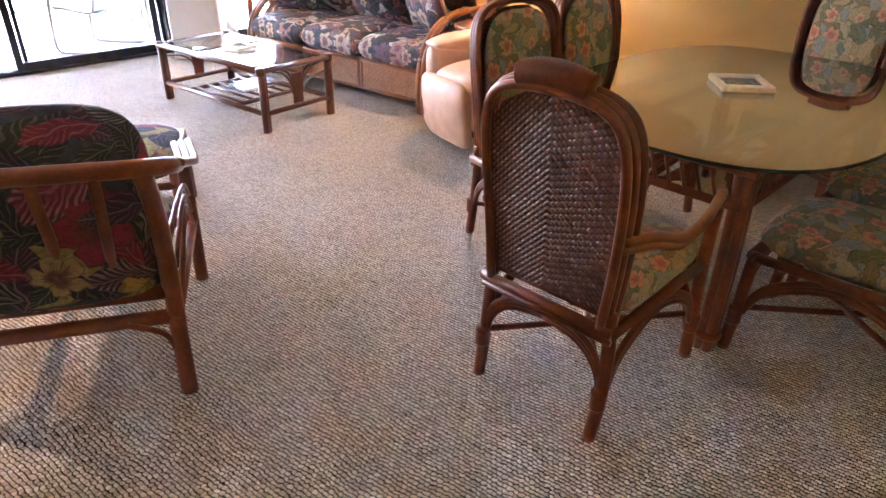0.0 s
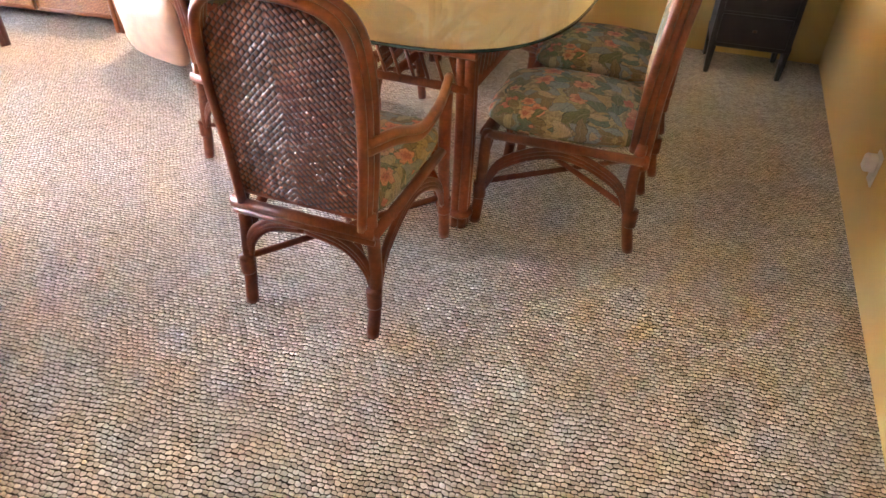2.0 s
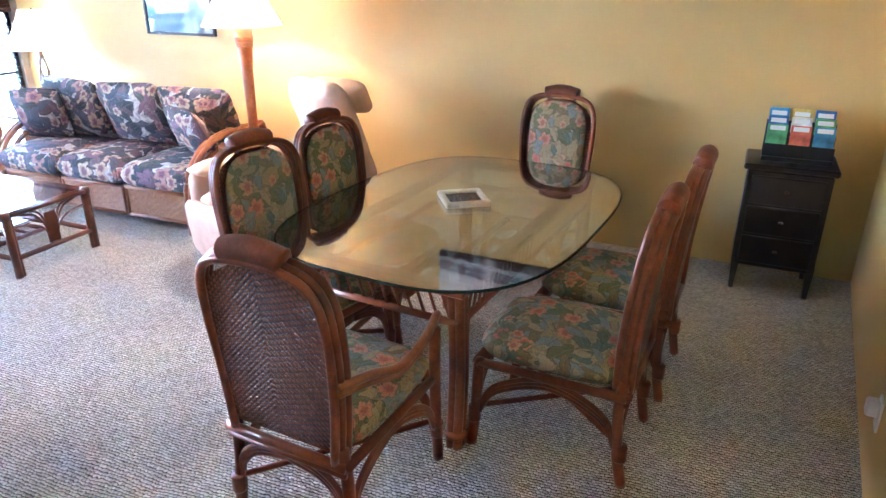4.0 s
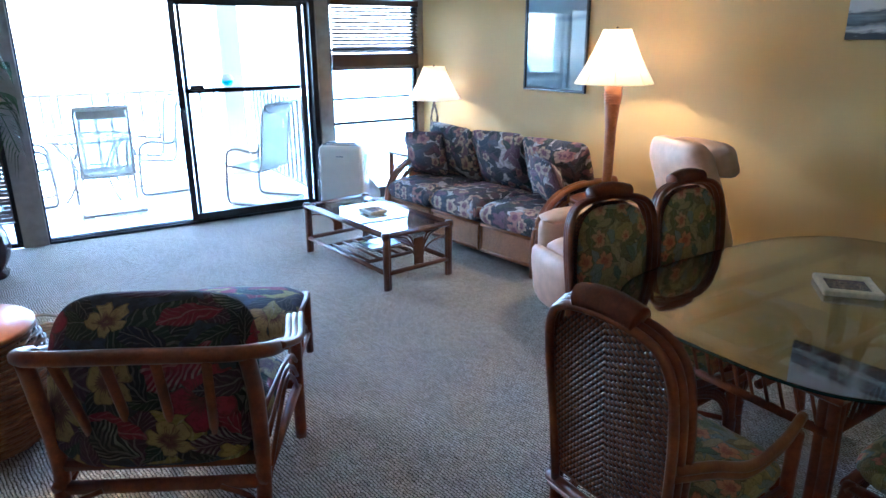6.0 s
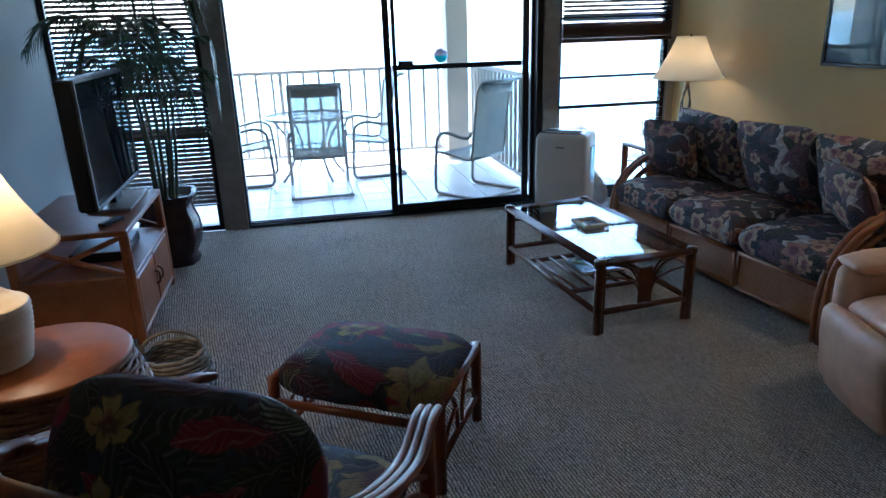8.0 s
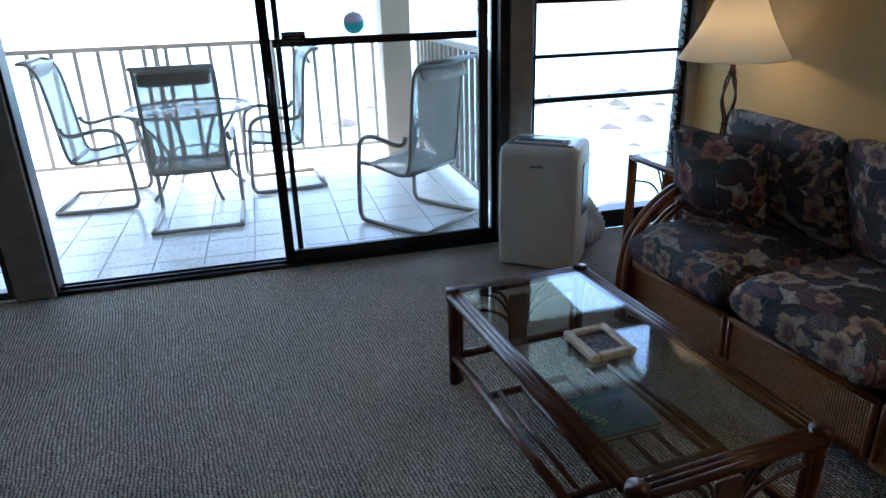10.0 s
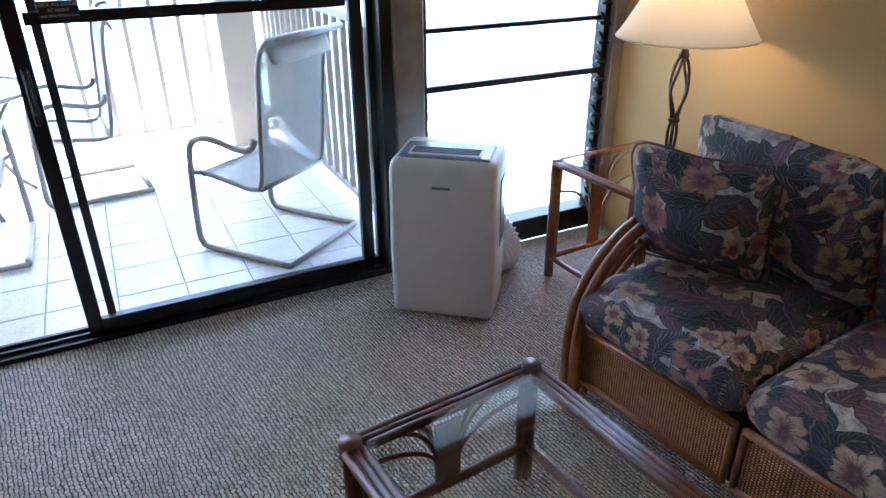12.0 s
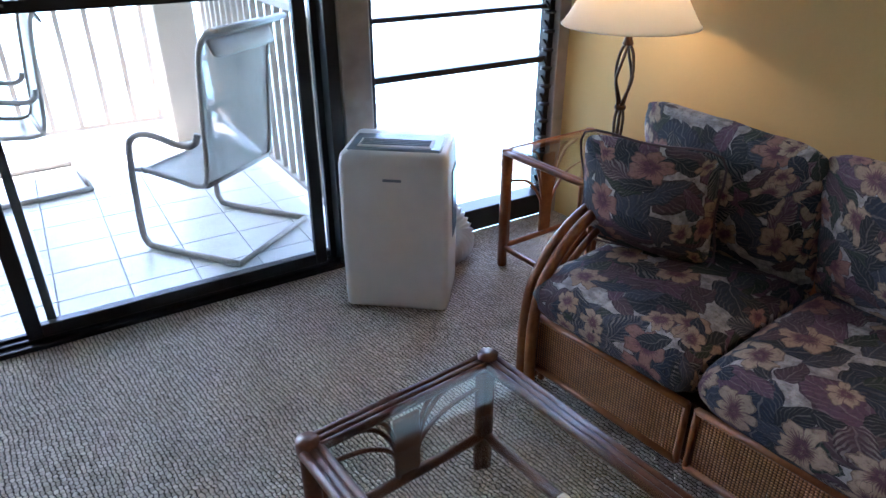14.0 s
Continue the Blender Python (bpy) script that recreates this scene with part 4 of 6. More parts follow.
def shade(parent, z0, z1, r0, r1, panels=0):
    """An open lampshade with its rims and wires."""
    n = 40
    vs, fs = [], []
    rows = 6
    for wall in (0, 1):
        for i in range(rows + 1):
            u = i / rows
            r = r0 + (r1 - r0) * u - 0.012 * math.sin(u * math.pi) - wall * 0.002
            for k in range(n):
                t = 2 * math.pi * k / n
                vs.append((r * math.cos(t), r * math.sin(t), z0 + (z1 - z0) * u))
    o = (rows + 1) * n
    for i in range(rows):
        for k in range(n):
            l = (k + 1) % n
            a, b, c, d = i * n + k, i * n + l, (i + 1) * n + l, (i + 1) * n + k
            fs.append((a, b, c, d))
            fs.append((o + d, o + c, o + b, o + a))
    sh = Geo().add(vs, fs).part("shade", M_SHADE, parent, "ivory cloth shade lit from inside")
    for z, r in ((z0, r0), (z1, r1)):
        Geo().tube([(r * math.cos(a), r * math.sin(a), z) for a in (2 * math.pi * k / 32 for k in range(32))], 0.004, 6, True).part("rim", M_SHADE, sh)
    if panels:
        for k in range(panels):
            a = 2 * math.pi * k / panels
            Geo().tube([((r0 + 0.002) * math.cos(a), (r0 + 0.002) * math.sin(a), z0), (((r0 + r1) / 2 - 0.010) * math.cos(a), ((r0 + r1) / 2 - 0.010) * math.sin(a), (z0 + z1) / 2), ((r1 + 0.002) * math.cos(a), (r1 + 0.002) * math.sin(a), z1)], 0.0025, 5).part("rib", M_SHADE, sh)
    g = Geo()
    for k in range(3):
        a = 2 * math.pi * k / 3
        g.tube([(0, 0, z1 - 0.02), (r1 * math.cos(a), r1 * math.sin(a), z1)], 0.002, 5)
    g.lathe([(0.0, z1 - 0.03), (0.012, z1 - 0.02), (0.006, z1), (0.010, z1 + 0.012), (0.0, z1 + 0.022)], (0, 0, 0), 12)
    g.part("finial", M_IRON, parent)


def table_lamp():
    t = thing("table_lamp", pose(-0.25, -0.70, 0.599), "bronze twisted iron table lamp with a lit ivory shade", "lamp")
    Geo().lathe([(0.085, 0), (0.085, 0.012), (0.05, 0.022), (0.018, 0.03)], (0, 0, 0), 24).part("foot", M_IRON, t)
    g = Geo()
    for k in range(4):
        a = math.pi / 2 * k + 0.4
        prof = [(0.010, 0.02, 0.0), (0.018, 0.14, 0.3), (0.012, 0.20, 0.6), (0.016, 0.235, 0.8), (0.045, 0.33, 1.2), (0.030, 0.42, 1.6), (0.010, 0.47, 1.9)]
        g.tube(curve([(r * math.cos(a + w), r * math.sin(a + w), z) for r, z, w in prof], 6), 0.0065, 8)
    g.part("twisted_stem", M_IRON, t)
    Geo().lathe([(0.022, 0.195), (0.026, 0.205), (0.022, 0.215)], (0, 0, 0), 14).part("collar", M_IRON, t)
    Geo().lathe([(0.016, 0.46), (0.024, 0.47), (0.016, 0.49), (0.014, 0.55)], (0, 0, 0), 14).part("socket", M_IRON, t)
    shade(t, 0.545, 0.865, 0.275, 0.11)
    bulb(t, 0.66, LAMP * 0.29)


def floor_lamp():
    t = thing("floor_lamp", pose(-0.30, -3.22, 0), "honey rattan floor lamp with round tray and lit shade", "floor lamp")
    Geo().lathe([(0.15, 0), (0.15, 0.02), (0.12, 0.035), (0.04, 0.05)], (0, 0, 0), 28).part("foot", M_RATTAN_L, t)
    g = Geo().tube([(0, 0, 0.03), (0, 0, 0.8), (0, 0, 1.12), (0, 0, 1.34), (0, 0, 1.43)], [0.032, 0.036, 0.042, 0.060, 0.066], 16)
    g.part("pole", M_RATTAN_L, t)
    g = Geo()
    for k in range(7):
        g.lathe([(0.058 + 0.001 * k, 0), (0.062 + 0.001 * k, 0.005), (0.058 + 0.001 * k, 0.010)], (0, 0, 1.28 + 0.011 * k), 16)
    g.part("cane_wrap", M_RATTAN_L, t)
    tr = Geo().lathe([(0.0, 0.57), (0.19, 0.57), (0.20, 0.58), (0.20, 0.60), (0.193, 0.605), (0.188, 0.596), (0.0, 0.596)], (-0.12, -0.03, 0), 36).part("tray", M_WOODTOP, t)
    Geo().tube([(-0.12, -0.03, 0.57), (0, 0, 0.50)], 0.014, 8).part("tray_bracket", M_RATTAN_L, tr)
    shade(t, 1.425, 1.79, 0.275, 0.095, 8)
    bulb(t, 1.575, LAMP * 0.75)


LAMP = 1.15
table_lamp()
floor_lamp()


def recliner():
    t = thing("recliner", pose(-0.71, -3.82, 0, 0, 0, 77), "tan leather recliner chair with rolled arms", "recliner")
    Geo().box((0, -0.02, 0.24), (0.62, 0.80, 0.30), 0.03).part("base", M_LEATHER, t)
    Geo().box((0, -0.02, 0.045), (0.5, 0.6, 0.09), 0.01).part("mechanism", M_BLACKPL, t)
    Geo().cushion(pose(0, 0.16, 0.415), 0.50, 0.66, 0.20, 14, 5, 0.3, 0.006).part("seat_cushion", M_LEATHER, t)
    Geo().cushion(pose(0, 0.535, 0.25, 84, 0, 0), 0.50, 0.40, 0.13, 14, 6, 0.3, 0.006, 2).part("footrest", M_LEATHER, t)
    for s in (-1, 1):
        g = Geo().cushion(pose(s * 0.33, 0.05, 0.315, 0, 90, 0), 0.53, 0.84, 0.19, 16, 9, 0.15, 0.006, s, 14)
        arm = g.part("arm", M_LEATHER, t)
        Geo().cushion(pose(s * 0.33, 0.05, 0.575), 0.20, 0.80, 0.13, 12, 4, 0.3, 0.008).part("arm_pad", M_LEATHER, arm)
    Geo().cushion(pose(0, -0.47, 0.72, 68, 0, 0), 0.56, 0.84, 0.25, 16, 6, 0.35, 0.012, 4).part("backrest", M_LEATHER, t)
    Geo().cushion(pose(0, -0.545, 0.985, 68, 0, 0), 0.55, 0.22, 0.235, 14, 4, 0.4, 0.016, 9).part("head_pillow", M_LEATHER, t)


recliner()


def lounge_chair():
    t = thing("lounge_chair", pose(-3.593, -4.245, 0, 0, 0, -29.5), "rattan lounge chair with dark tropical floral cushions", "armchair")
    for s in (-1, 1):
        g = Geo().tube(curve([(s * 0.35, -0.37, 0), (s * 0.345, -0.32, 0.16), (s * 0.345, -0.28, 0.34), (s * 0.352, -0.315, 0.60), (s * 0.345, -0.36, 0.775)]), 0.028, 10)
        g.part("rear_leg", M_RATTAN, t)
        g = Geo().tube(curve([(s * 0.36, 0.37, 0), (s * 0.365, 0.36, 0.30), (s * 0.37, 0.35, 0.57)]), 0.026, 10)
        g.part("front_leg", M_RATTAN, t)
        g = Geo()
        bundle(g, [(s * 0.405, -0.24, 0.742), (s * 0.425, -0.10, 0.69), (s * 0.415, 0.10, 0.625), (s * 0.385, 0.30, 0.615), (s * 0.37, 0.39, 0.59)], 0.014, 3, 0.9, (1, 0, 0.15))
        g.part("arm", M_RATTAN, t)
        for k in range(3):
            g = Geo()
            g.tube(curve([(s * 0.37, 0.33, 0.26 + 0.07 * k), (s * 0.38, 0.18, 0.40 + 0.05 * k), (s * 0.385, 0.0, 0.47 + 0.04 * k), (s * 0.37, -0.28, 0.30 + 0.12 * k)], 5), 0.009, 6)
            g.part("side_cane", M_RATTAN, t)
        g = Geo().tube([(s * 0.35, -0.32, 0.27), (s * 0.365, 0.36, 0.27)], 0.02, 8)
        g.tube(curve([(s * 0.35, -0.34, 0.10), (s * 0.35, -0.24, 0.22), (s * 0.35, -0.1, 0.26)], 5), 0.010, 6)
        g.part("side_rail", M_RATTAN, t)
    g = Geo().tube(curve([(-0.415, -0.20, 0.725), (-0.395, -0.31, 0.765), (-0.29, -0.395, 0.795), (0, -0.425, 0.81), (0.29, -0.395, 0.795), (0.395, -0.31, 0.765), (0.415, -0.20, 0.725)]), 0.026, 10)
    g.part("top_rail", M_RATTAN, t)
    for z, y in ((0.25, -0.29), (0.335, -0.275)):
        Geo().tube([(-0.345, y, z), (0.345, y, z)], 0.026, 8).part("back_rail", M_RATTAN, t)
    Geo().tube([(-0.36, 0.36, 0.27), (0.36, 0.36, 0.27)], 0.021, 8).part("front_rail", M_RATTAN, t)
    for s in (-1, 1):
        Geo().tube(curve([(s * 0.335, -0.34, 0.08), (s * 0.31, -0.325, 0.20), (s * 0.20, -0.32, 0.255)], 5), 0.010, 6).part("brace", M_RATTAN, t)
    for k in range(4):
        x = -0.21 + 0.14 * k
        Geo().tube([(x * 0.9, -0.275, 0.335), (x * 1.12, -0.415, 0.805)], 0.017, 8).part("back_spindle", M_RATTAN, t)
    Geo().cushion(pose(0, 0.04, 0.375), 0.66, 0.70, 0.19, 16, 6, 0.25, 0.008, 1).part("seat_cushion", M_LOUNGECLOTH, t)
    Geo().cushion(pose(-0.01, -0.215, 0.625, 71, 0, 0), 0.71, 0.60, 0.22, 16, 4, 0.4, 0.012, 7, 4).part("back_cushion", M_LOUNGECLOTH, t)


def ottoman():
    t = thing("ottoman", pose(-3.148, -3.345, 0, 0, 0, -30.5), "rattan ottoman with dark tropical floral cushion", "ottoman")
    a, b = 0.335, 0.245
    for s in (-1, 1):
        for q in (-1, 1):
            Geo().tube([(s * a, q * b, 0), (s * a, q * b * 0.97, 0.37)], 0.022, 10).part("leg", M_RATTAN, t)
        Geo().tube([(s * a, -b, 0.355), (s * a, b, 0.355)], 0.022, 8).part("top_rail", M_RATTAN, t)
        Geo().tube([(s * a, -b, 0.12), (s * a, b, 0.12)], 0.014, 8).part("lower_rail", M_RATTAN, t)
        Geo().tube([(-a, s * b, 0.27), (a, s * b, 0.27)], 0.018, 8).part("end_rail", M_RATTAN, t)
        for k in (-1, 1):
            g = Geo()
            g.tube(curve([(s * a, k * 0.03, 0.12), (s * a, k * 0.04, 0.22), (s * a, k * 0.10, 0.31), (s * a, k * 0.19, 0.35)], 5), 0.009, 6)
            g.part("side_cane", M_RATTAN, t)
            Geo().tube(curve([(s * a, k * 0.21, 0.13), (s * a, k * 0.15, 0.20), (s * a, k * 0.05, 0.24)], 5), 0.008, 6).part("side_cane", M_RATTAN, t)
    Geo().cushion(pose(0, 0, 0.352), 0.69, 0.50, 0.19, 16, 7, 0.2, 0.008, 3).part("cushion", M_LOUNGECLOTH, t)


lounge_chair()
ottoman()


def drum_table():
    t = thing("wicker_drum_table", pose(-4.33, -3.37, 0), "round woven wicker drum table with wooden top", "side table")
    n = 27
    for i in range(n):
        z = 0.045 + 0.475 * i / (n - 1)
        u = i / (n - 1)
        r = 0.255 + 0.090 * math.sin(math.pi * (0.12 + 0.76 * u)) ** 1.2
        pts = [((r + 0.0055 * math.cos(14 * a + math.pi * (i % 2))) * math.cos(a), (r + 0.0055 * math.cos(14 * a + math.pi * (i % 2))) * math.sin(a), z) for a in (2 * math.pi * k / 84 for k in range(84))]
        Geo().tube(pts, 0.0098, 6, True).part("wicker_strand", M_WICKER, t)
    prof = [((0.255 + 0.090 * math.sin(math.pi * (0.12 + 0.76 * u)) ** 1.2 - 0.006), 0, 0.03 + 0.5 * u) for u in (0, 0.25, 0.5, 0.75, 1)]
    st = Geo().tube(prof, 0.0065, 5).part("stake", M_WICKER, t)
    for k in range(1, 28):
        o = new("stake", st.data)
        o.parent = t
        o.matrix_basis = pose(0, 0, 0, 0, 0, 360 * k / 28)
    Geo().lathe([(0.0, 0.53), (0.285, 0.53), (0.297, 0.538), (0.297, 0.552), (0.288, 0.56), (0.0, 0.56)], (0, 0, 0), 48).part("tabletop", M_WOODTOP, t)
    Geo().lathe([(0.22, 0.0), (0.235, 0.02), (0.235, 0.045), (0.0, 0.045)], (0, 0, 0), 32).part("foot_ring", M_WICKER, t)


drum_table()


def basket():
    t = thing("woven_basket", pose(-4.03, -2.78, 0), "small round grey wicker basket on the carpet", "basket")
    mat = rattan("grey_wicker", (0.20, 0.17, 0.14), (0.48, 0.43, 0.38), 0.5)
    for i in range(13):
        r = 0.115 + 0.04 * math.sin(math.pi * (0.15 + 0.7 * i / 12))
        pts = [((r + 0.005 * math.cos(10 * a + math.pi * (i % 2))) * math.cos(a), (r + 0.005 * math.cos(10 * a + math.pi * (i % 2))) * math.sin(a), 0.012 + 0.019 * i) for a in (2 * math.pi * k / 60 for k in range(60))]
        Geo().tube(pts, 0.0105, 6, True).part("wicker_strand", mat, t)
    Geo().lathe([(0.0, 0.012), (0.12, 0.012), (0.12, 0.004), (0.0, 0.004)], (0, 0, 0), 24).part("base", mat, t)
    Geo().tube(curve([(0.13, 0, 0.22), (0.11, 0, 0.30), (0, 0, 0.345), (-0.11, 0, 0.30), (-0.13, 0, 0.22)], 6), 0.008, 8).part("handle", mat, t)


basket()


def jar_lamp():
    t = thing("ceramic_lamp", pose(-4.45, -3.40, 0.56), "cream ribbed ceramic jar lamp with lit shade", "lamp")
    prof = [(0.085, 0.0), (0.105, 0.01)]
    for i in range(44):
        u = i / 43
        r = 0.105 + 0.030 * math.sin(u * math.pi * 0.62) if u < 0.78 else 0.133 - 0.085 * ((u - 0.78) / 0.22) ** 0.8
        prof.append((r + 0.0035 * math.sin(i * math.pi / 1.5), 0.012 + 0.27 * u))
    prof += [(0.052, 0.295), (0.060, 0.315), (0.050, 0.33), (0.0, 0.33)]
    Geo().lathe(prof, (0, 0, 0), 36).part("jar", M_CERAMIC, t)
    Geo().lathe([(0.012, 0.32), (0.012, 0.44), (0.02, 0.45), (0.02, 0.49)], (0, 0, 0), 14).part("socket", M_IRON, t)
    shade(t, 0.415, 0.685, 0.262, 0.125)
    bulb(t, 0.60, LAMP * 0.7)


jar_lamp()


def pedestal_fan():
    t = thing("pedestal_fan", pose(-4.435, -4.21, 0), "black pedestal fan with round wire guard", "fan")
    Geo().lathe([(0.19, 0), (0.19, 0.012), (0.17, 0.025), (0.04, 0.045), (0.0, 0.045)], (0, 0, 0), 36).part("base", M_BLACKPL, t)
    Geo().tube([(0, 0, 0.03), (0, 0, 0.62)], 0.017, 12).part("lower_pole", M_BLACKPL, t)
    Geo().tube([(0, 0, 0.60), (0, 0, 0.97)], 0.012, 12).part("upper_pole", M_CHAIRMETAL, t)
    Geo().lathe([(0.02, 0.585), (0.03, 0.59), (0.03, 0.64), (0.02, 0.65)], (0, 0, 0), 16).part("height_knob", M_CHAIRMETAL, t)
    head = thing("head", pose(0, 0, 1.06, 84, 0, 38), "", "")
    head.parent = t
    R = 0.325
    g = Geo()
    for z, rr in ((0.055, R), (-0.045, R)):
        g.tube([(rr * math.cos(a), rr * math.sin(a), z) for a in (2 * math.pi * k / 48 for k in range(48))], 0.007, 8, True)
    g.lathe([(R - 0.002, -0.045), (R + 0.006, -0.03), (R + 0.006, 0.04), (R - 0.002, 0.055)], (0, 0, 0), 48, caps=False)
    g.part("guard_rim", M_BLACKPL, head)
    for sgn in (1, -1):
        wire = None
        for k in range(84):
            if wire is None:
                pts = []
                for j in range(6):
                    u = j / 5
                    rr = 0.05 + (R - 0.05) * u
                    tw = 0.55 * (1 - u) * sgn
                    pts.append((rr * math.cos(tw), rr * math.sin(tw), sgn * (0.055 + 0.055 * math.cos(u * math.pi / 2))))
                wire = Geo().tube(pts, 0.0023, 4).part("guard_wire", M_BLACKPL, head)
            else:
                o = new("guard_wire", wire.data)
                o.parent = head
                o.matrix_basis = pose(0, 0, 0, 0, 0, 360 * k / 84)
        for rr in (0.08, 0.11, 0.14, 0.17, 0.20, 0.23, 0.26, 0.29):
            u = (rr - 0.05) / (R - 0.05)
            z = sgn * (0.055 + 0.055 * math.cos(u * math.pi / 2))
            Geo().tube([(rr * math.cos(a), rr * math.sin(a), z) for a in (2 * math.pi * k / 40 for k in range(40))], 0.0018, 4, True).part("guard_ring", M_BLACKPL, head)
        Geo().lathe([(0.0, sgn * 0.112), (0.048, sgn * 0.112), (0.05, sgn * 0.107), (0.0, sgn * 0.104)], (0, 0, 0), 24).part("guard_cap", M_BLACKPL, head)
    for k in range(3):
        g = Geo()
        a0 = 2 * math.pi * k / 3
        vs, fs = [], []
        for i in range(8):
            u = i / 7
            rr = 0.03 + 0.255 * u
            w = 0.30 + 0.75 * math.sin(min(1, u * 1.1) * math.pi * 0.62)
            for j in range(6):
                v = j / 5 - 0.5
                a = a0 + v * w + 0.2 * u
                vs.append((rr * math.cos(a), rr * math.sin(a), 0.05 * v))
        for i in range(7):
            for j in range(5):
                fs.append((i * 6 + j, i * 6 + j + 1, i * 6 + j + 7, i * 6 + j + 6))
        n = len(vs)
        vs += [(x, y, z - 0.003) for x, y, z in vs]
        fs += [tuple(n + q for q in f[::-1]) for f in fs]
        g.add(vs, fs).part("blade", M_BLACKPL, head)
    Geo().lathe([(0.0, -0.20), (0.055, -0.19), (0.065, -0.15), (0.06, -0.06), (0.035, -0.03), (0.035, 0.02), (0.0, 0.03)], (0, 0, 0), 24).part("motor", M_BLACKPL, head)


pedestal_fan()


def console():
    t = thing("tv_console", pose(-4.59, -1.68, 0), "orange-brown rattan television console with open shelf", "tv stand")
    hx, hy = 0.30, 0.48
    for z, th in ((0.645, 0.03), (0.40, 0.022), (0.06, 0.03)):
        Geo().box((0, 0, z), (2 * hx, 2 * hy, th), 0.006).part("shelf", M_WOODTOP, t)
    for s in (-1, 1):
        for q in (-1, 1):
            Geo().box((s * (hx - 0.025), q * (hy - 0.02), 0.32), (0.05, 0.042, 0.64), 0.01).part("post", M_WOODTOP, t)
        g = Geo()
        for k in (-1, 1):
            g.tube([(-k * (hx - 0.05), s * (hy - 0.01), 0.42), (k * (hx - 0.05), s * (hy - 0.01), 0.62)], 0.015, 8)
        g.part("cross_brace", M_WOODTOP, t)
        Geo().box((0, s * (hy - 0.012), 0.23), (2 * hx - 0.1, 0.014, 0.32), 0.003).part("side_panel", M_WOODTOP, t)
    for k in (-1, 1):
        d = Geo().box((hx - 0.012, k * 0.218, 0.23), (0.022, 0.42, 0.30), 0.008).part("door", M_WOODTOP, t)
        Geo().tube(curve([(hx + 0.0, k * 0.04, 0.20), (hx + 0.022, k * 0.04, 0.215), (hx + 0.022, k * 0.04, 0.265), (hx + 0.0, k * 0.04, 0.28)], 4), 0.006, 8).part("handle", M_IRON, d)
    Geo().box((-hx + 0.012, 0, 0.32), (0.012, 2 * hy - 0.08, 0.5), 0.002).part("back_panel", M_WOODTOP, t)
    p = thing("disc_player", pose(-4.54, -1.68, 0.412), "flat black disc player on the console shelf", "player")
    Geo().box((0, 0, 0.03), (0.28, 0.42, 0.055), 0.004).part("case", M_BLACKPL, p)
    Geo().box((0.142, -0.05, 0.03), (0.004, 0.16, 0.012), 0.001).part("disc_slot", M_GREYPL, p)
    r = thing("remote_control", pose(-4.40, -1.98, 0.661, 0, 0, 65), "black remote control lying on the console", "remote")
    Geo().box((0, 0, 0.009), (0.17, 0.045, 0.018), 0.006).part("case", M_BLACKPL, r)
    for i in range(5):
        for j in range(3):
            Geo().box((-0.05 + 0.025 * i, -0.012 + 0.012 * j, 0.019), (0.012, 0.008, 0.003), 0.001).part("button", M_GREYPL, r)


def television():
    t = thing("television", pose(-4.47, -1.50, 0.66, 0, 0, 0), "flat black television with silver bezel on the console", "television")
    Geo().box((-0.03, 0, 0.41), (0.09, 1.02, 0.68), 0.012).part("case", M_BLACKPL, t)
    g = Geo()
    for s in (-1, 1):
        g.box((0.018, s * 0.50, 0.41), (0.016, 0.020, 0.68), 0.004)
        g.box((0.018, 0, 0.41 + s * 0.330), (0.016, 0.98, 0.020), 0.004)
    g.part("bezel", M_BEZEL, t, "thin dark silver bezel")
    Geo().box((0.016, 0, 0.41), (0.006, 0.98, 0.64), 0.001).part("screen", M_SCREEN, t)
    Geo().box((-0.02, 0, 0.05), (0.05, 0.16, 0.09), 0.008).part("stand_neck", M_BLACKPL, t)
    Geo().box((0, 0, 0.009), (0.24, 0.50, 0.018), 0.006).part("stand_foot", M_CHAIRMETAL, t)


console()
television()


